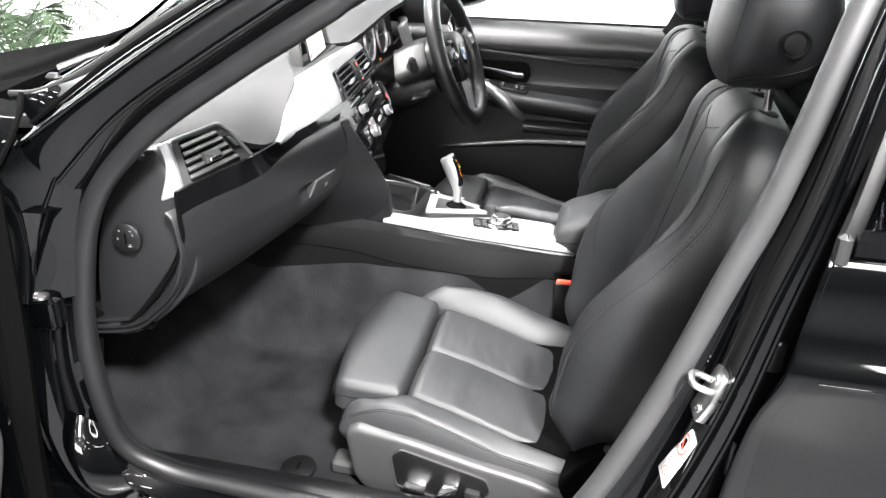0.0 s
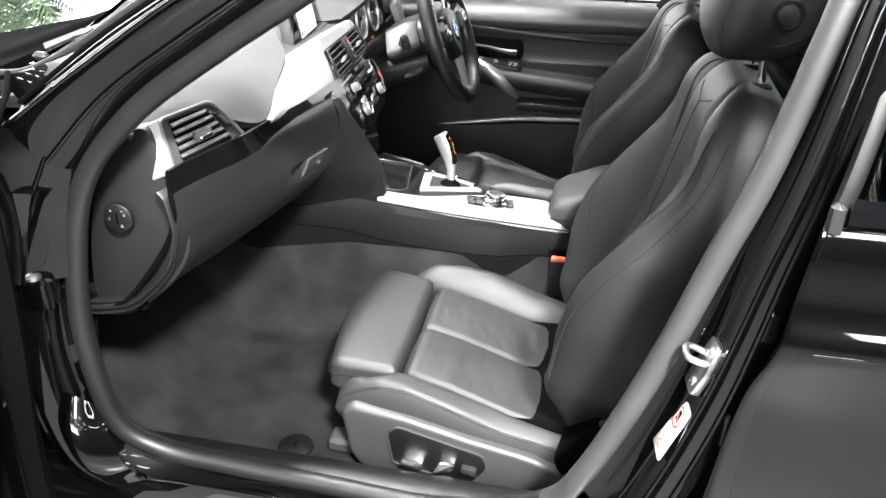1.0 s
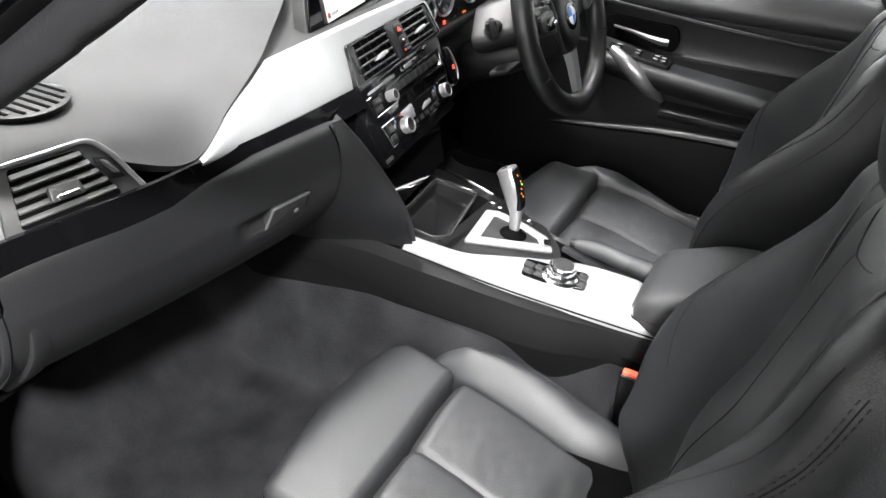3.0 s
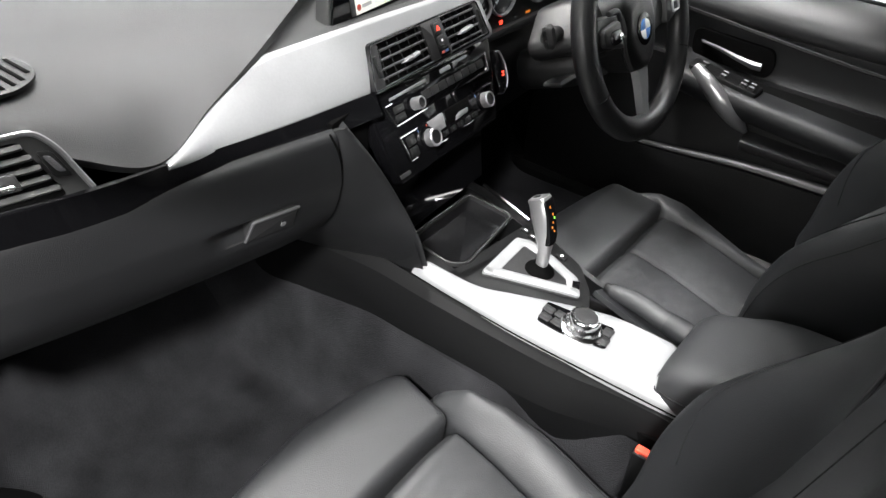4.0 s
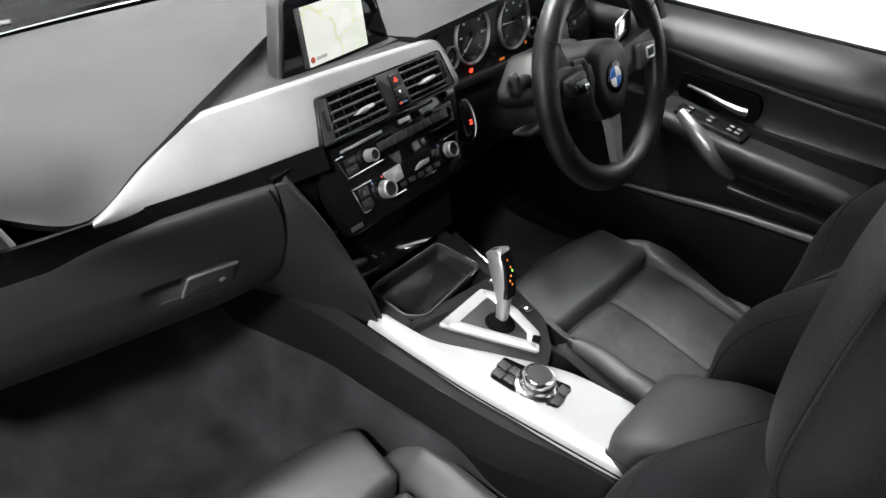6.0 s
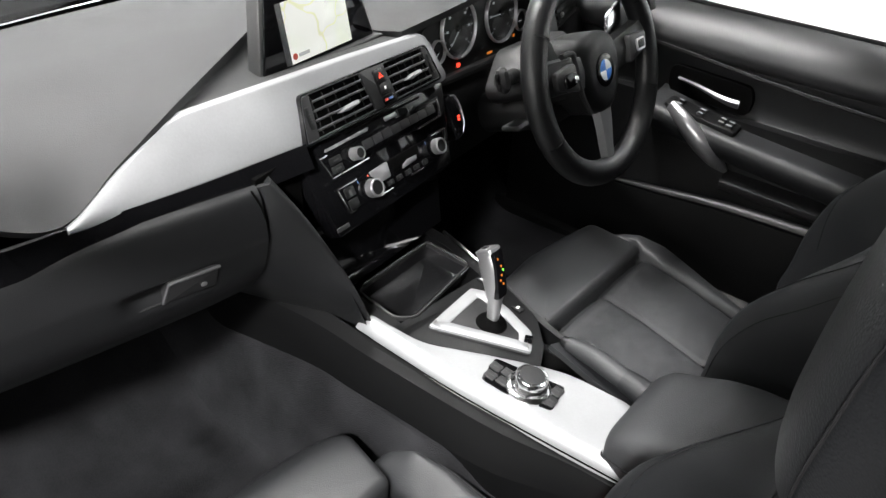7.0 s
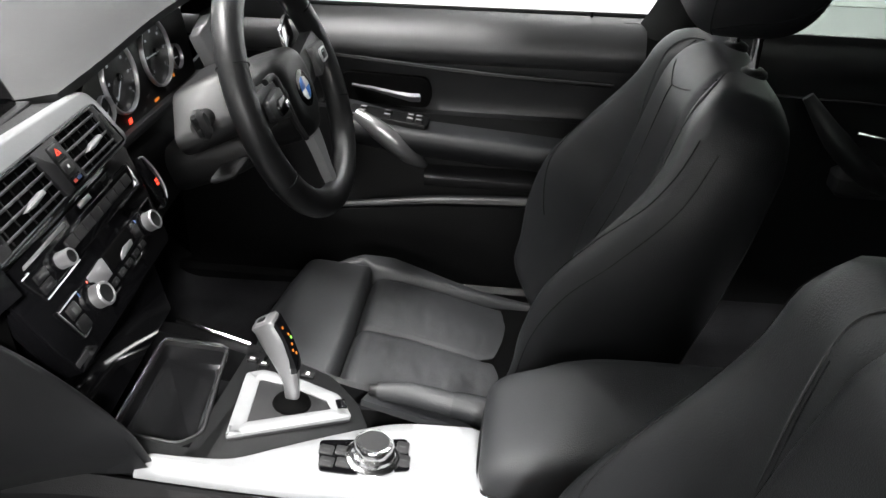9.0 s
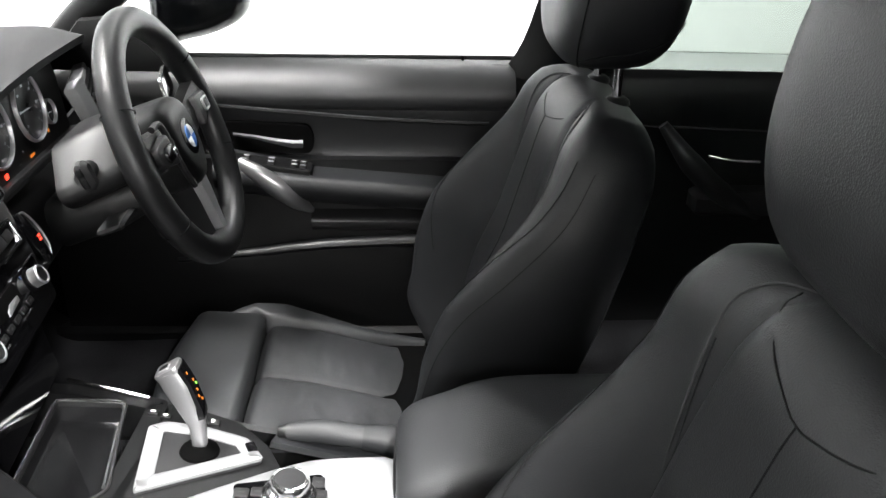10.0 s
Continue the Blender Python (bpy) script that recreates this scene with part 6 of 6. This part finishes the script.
    for sd in (1, -1):
        part("backrest_seam", tube([on(t * sc, sd * np.interp(t, (0.02, 0.42, 0.54), (0.50, 0.46, 0.56)), 0.0003) for t in np.linspace(0.02, 0.42 if sd > 0 else 0.53, 40)], 0.0007, 6), THREAD, back)
        bar = np.array(spline([on(t * sc, sd * w, 0.0008) for t, w in ((0.06, 0.90), (0.13, 0.905), (0.22, 0.92), (0.30, 0.945), (0.376, 0.968), (0.468, 0.985), (0.55, 0.993))], 240))
        part("side_seam", tube(bar[::4], 0.0007, 6), THREAD, back)
        part("panel_seam", tube([on(t * sc, sd * np.interp(t, (0.2, 0.3, 0.45, 0.56), (0.70, 0.80, 0.90, 0.94)), 0.0003) for t in np.linspace(0.2, 0.55, 40)], 0.0008, 6), THREAD, back)
        if sd < 0:
            continue
        stitch = bmesh.new()
        up_dir = np.array(BK.to_3x3() @ Vector((0.25, 0, 1))) * 0.0045
        for k in range(0, 236, 4):
            for q in (up_dir, -up_dir):
                tube([bar[k] + q, bar[k + 2] + q], 0.0008, 5, False, 1.0, stitch)
        part("side_stitching", stitch, STITCH, back)
    for sd in (1, -1):
        part("shoulder_piping", tube(spline([on(t * sc, sd * w, 0.0006) for t, w in ((0.600, 0.50), (0.588, 0.60), (0.562, 0.62), (0.520, 0.57), (0.465, 0.52), (0.41, 0.48))], 60), [0.0010, 0.0016, 0.0016, 0.0012, 0.0007], 6), PIPING, back)
        part("shoulder_seam", tube(spline([on(t * sc, sd * w, 0.0003) for t, w in ((0.594, 0.52), (0.578, 0.46), (0.560, 0.28), (0.547, 0.07), (0.545, 0.0))], 40), 0.0008, 6), THREAD, back)
    part("centre_seam", tube([on(t * sc, 0.0, 0.0003) for t in np.linspace(0.05, 0.545, 34)], 0.0008, 6), THREAD, back)
    part("hinge_bolt", lathe([(0.008, 0), (0.008, 0.004), (0.004, 0.006), (0, 0.005)], Matrix(((1, 0, 0, cx + 0.27), (0, 0, s, cy + s * 0.236), (0, 1, 0, 0.54), (0, 0, 0, 1))), 16), PLASTIC_GREY, back)
    # headrest
    lift = 0.8 * (top - 0.567) - 0.015
    hc = Vector((cx + 0.418, cy, 1.175 + lift))
    def pad(k, b, up=0.0):
        a = -np.pi / 2 + np.pi * k
        z = 0.105 * np.sign(np.sin(a)) * abs(np.sin(a)) ** 0.75
        r = max(0.02, abs(np.cos(a)) ** 0.45)
        px = (0.072 + up) * np.sign(np.cos(b)) * abs(np.cos(b)) ** 0.6 * r + 0.10 * z
        px += 0.022 * max(0, np.cos(b)) * smooth(0.08, -0.02, z) * r
        py = (0.135 + up) * np.sign(np.sin(b)) * abs(np.sin(b)) ** 0.55 * r * (1 - 0.10 * smooth(0.0, -0.1, z))
        return hc + Vector((px, py, z))

    rows = [[pad(k, b) for b in np.linspace(0, 2 * np.pi, 44, endpoint=False)] for k in np.linspace(0, 1, 30)]
    # headrest too is darkened by colour to look shaded
    head = part("headrest", loft(rows, True, True), LEATHER_SHADED, seat, "padded black leather headrest")
    for sd in (1, -1):
        part("headrest_seam", tube([pad(k, sd * 2.15, 0.0008) for k in np.linspace(0.12, 0.9, 30)], 0.0009, 6), THREAD, head)
        part("headrest_seam", tube([pad(np.interp(b, (0.5, 2.15), (0.42, 0.2)), sd * b, 0.0008) for b in np.linspace(0.5, 2.15, 24)], 0.0009, 6), THREAD, head)
    for w in (-0.055, 0.055):
        part("headrest_post", tube([(hc.x + 0.018, cy + w, 1.0 + lift), (hc.x + 0.015, cy + w, 1.1 + lift)], 0.0065, 12), CHROME, head, "chrome headrest post")
        part("post_collar", lathe([(0.018, 0), (0.017, 0.005), (0.012, 0.009), (0.008, 0.010)], Matrix.Translation((hc.x + 0.018, cy + w, 0.478 + (top - 0.020) * math.cos(radians(14)))), 20), PLASTIC, back)
    fh = Matrix(((1, 0, 0, hc.x + 0.02), (0, 0, s, cy + s * 0.126), (0, 1, 0, 1.151 + lift), (0, 0, 0, 1)))
    part("headrest_button", lathe([(0.021, 0), (0.021, 0.007), (0.018, 0.010), (0.0145, 0.007), (0.0135, 0.010), (0, 0.0105)], fh, 32), PLASTIC, head)
    # belt buckle on the console side
    bk = part("belt_buckle", block(0.034, 0.016, 0.12, W(0.158, -0.250, 0.446), 0.002), PLASTIC, seat)
    part("buckle_release", block(0.030, 0.012, 0.010, W(0.158, -0.250, 0.562), 0.0015), RED, bk, "red release button")
    return seat


front_seat(0.0, -0.365, -1, 0.605, "black leather sports seat on the passenger side")
front_seat(-0.018, 0.345, 1, 0.567, "black leather sports seat behind the steering wheel")

# ---- far front door ----
door = thing("front_door", (-0.05, 0.72, 0.35), "closed black door with soft upper trim and chrome release", "car door")
prof = spline([(0.748, 0.944), (0.740, 0.951), (0.715, 0.942), (0.690, 0.920), (0.678, 0.896), (0.684, 0.877), (0.700, 0.864)], 24)
part("upper_trim", sheet([[(x, y + 0.012 * smooth(0.1, -0.5, x), z + 0.008 * (x + 0.2)) for y, z in prof] for x in np.linspace(-0.52, 0.345, 24)], 0.01), TRIM, door, "soft grey-black upper door trim")
prof = spline([(0.722, 0.892), (0.706, 0.875), (0.706, 0.84), (0.706, 0.80), (0.700, 0.775), (0.68, 0.765)], 14)
part("middle_trim", sheet([[(x - 0.06 * smooth(0.85, 0.74, z) * smooth(0.05, 0.33, x), y, z) for y, z in prof] for x in np.linspace(-0.52, 0.33, 24)], 0.01), LEATHER_SHADED, door)
part("door_panel", sheet([[(x, y, z) for y, z in spline([(0.69, 0.78), (0.69, 0.70), (0.685, 0.60), (0.68, 0.45), (0.69, 0.36)], 14)] for x in np.linspace(-0.52, 0.30, 24)], 0.02), PLASTIC, door)
part("trim_strip", tube(spline([(-0.50, 0.702, 0.892), (-0.2, 0.694, 0.872), (0.07, 0.692, 0.853), (0.30, 0.692, 0.846)], 30), 0.006, 8, False, 0.8), PLASTIC, door, "dark trim strip")
part("trim_line", tube(spline([(-0.50, 0.696, 0.897), (-0.2, 0.688, 0.877), (0.07, 0.686, 0.858), (0.30, 0.686, 0.850)], 30), 0.0008, 6), GRAPHITE, door)
HR = axes((-0.108, 0.696, 0.815), (1, 0, -0.03), (0, 0, 1))
cup = part("handle_cup", prism(soft_corner([(-0.085, -0.026), (0.075, -0.026), (0.085, 0.0), (0.08, 0.03), (-0.08, 0.03)], 0.02, 5), 0.004, axes((-0.108, 0.700, 0.815), (1, 0, -0.03), (0, 0, 1)) @ Matrix.Rotation(np.pi, 4, "X"), 0.002, -0.01), DARK, door)
part("release_handle", loft([[(x, y + dy, z + dz) for dy, dz in ((0, -h), (-0.004, -h * 0.5), (-0.005, h * 0.4), (0, h), (0.004, 0))] for x, y, z, h in ((-0.17, 0.686, 0.821, 0.003), (-0.13, 0.680, 0.818, 0.004), (-0.09, 0.676, 0.811, 0.006), (-0.06, 0.674, 0.807, 0.008), (-0.043, 0.676, 0.807, 0.008))], True, True), GRAPHITE, door, "chrome door release")
arm_rows = []
for x in np.linspace(-0.20, 0.26, 30):
    zt = np.interp(x, (-0.2, -0.05, 0.25), (0.785, 0.764, 0.742))
    arm_rows.append([(x, y, zt + dz) for y, dz in spline([(0.70, 0.012), (0.67, 0.004), (0.645, 0.0), (0.625, -0.008), (0.622, -0.03), (0.64, -0.055), (0.69, -0.07)], 18)])
part("armrest", sheet(arm_rows, 0.012), LEATHER_SHADED, door, "padded leather armrest")
WS = axes((-0.10, 0.655, 0.775), (1, 0, -0.12), (0, 1, 0.12))
part("switch_panel", prism(soft_corner([(-0.07, -0.018), (0.075, -0.018), (0.075, 0.02), (-0.07, 0.02)], 0.006), 0.005, WS, 0.002, -0.01), PLASTIC, door)
for u in (-0.045, 0.0, 0.042, 0.058):
    for v in (-0.006, 0.008):
        sb = part("window_switch", prism(rounded(0.013, 0.010, 0.002, 3, u, v), 0.010, WS, 0.002, 0.003), PLASTIC_GREY, door)
        part("switch_edge", block(0.010, 0.004, 0.0014, (u, v - 0.003, 0.010), 0.0004, WS), SILVER, sb)
pull = spline([(-0.155, 0.640, 0.782), (-0.12, 0.628, 0.765), (-0.08, 0.628, 0.735), (-0.05, 0.640, 0.705), (-0.03, 0.656, 0.682)], 20)
part("pull_handle", tube(pull, [0.010, 0.014, 0.016, 0.013, 0.005], 12, False, 1.3), LEVER, door, "satin silver pull handle")
part("lower_ledge", sheet([[(x, y, z) for y, z in spline([(0.69, 0.685 + 0.01 * x), (0.65, 0.675), (0.637, 0.665), (0.65, 0.645), (0.685, 0.635)], 12)] for x in np.linspace(-0.03, 0.27, 16)], 0.008), PLASTIC_GREY, door)
part("pocket_ledge", tube(spline([(-0.29, 0.655, 0.575), (-0.15, 0.64, 0.60), (0.0, 0.635, 0.622), (0.18, 0.64, 0.63)], 20), [0.006, 0.010, 0.013, 0.014], 10, False, 0.8), PLASTIC, door)
part("lock_pin", tube([(0.25, 0.735, 0.94), (0.25, 0.735, 0.962)], 0.003, 8), PLASTIC, door)
part("window_seal", tube([(-0.50, 0.742, 0.948), (0.0, 0.742, 0.953), (0.345, 0.742, 0.957)], 0.005, 6), RUBBER, door)
g = part("window_glass", sheet([[(-0.45, 0.752, 0.945), (0.36, 0.752, 0.945)], [(-0.02, 0.66, 1.40), (0.46, 0.66, 1.40)]], 0.004), GLASS, door, "clear side window")
g.visible_shadow = False

# ---- far rear door ----
rdoor = thing("rear_door", (0.8, 0.72, 0.35), "closed black rear door with tinted privacy glass", "car door")
part("door_panel", sheet([[(x, y, z) for y, z in spline([(0.74, 0.94), (0.715, 0.945), (0.70, 0.90), (0.70, 0.8), (0.69, 0.6), (0.69, 0.36)], 18)] for x in np.linspace(0.42, 1.48, 20)], 0.012), PLASTIC, rdoor)
part("trim_line", tube([(0.55, 0.694, 0.848), (0.86, 0.694, 0.838), (1.3, 0.694, 0.83)], 0.0025, 6), CHROME, rdoor)
part("release_handle", tube(spline([(0.73, 0.69, 0.789), (0.78, 0.682, 0.783), (0.83, 0.682, 0.781)], 10), 0.0035, 8), CHROME, rdoor)
part("pull_handle", tube(spline([(0.62, 0.66, 0.86), (0.68, 0.64, 0.79), (0.75, 0.64, 0.73), (0.84, 0.66, 0.675)], 16), [0.01, 0.022, 0.022, 0.008], 12), PLASTIC_GREY, rdoor)
part("armrest", block(0.5, 0.06, 0.05, (0.95, 0.67, 0.68), 0.012), PLASTIC_GREY, rdoor)
g = part("window_glass", sheet([[(0.50, 0.745, 0.94), (1.4, 0.745, 0.94)], [(0.60, 0.66, 1.40), (1.3, 0.66, 1.40)]], 0.004), TINT, rdoor, "tinted rear window")
g.visible_shadow = False
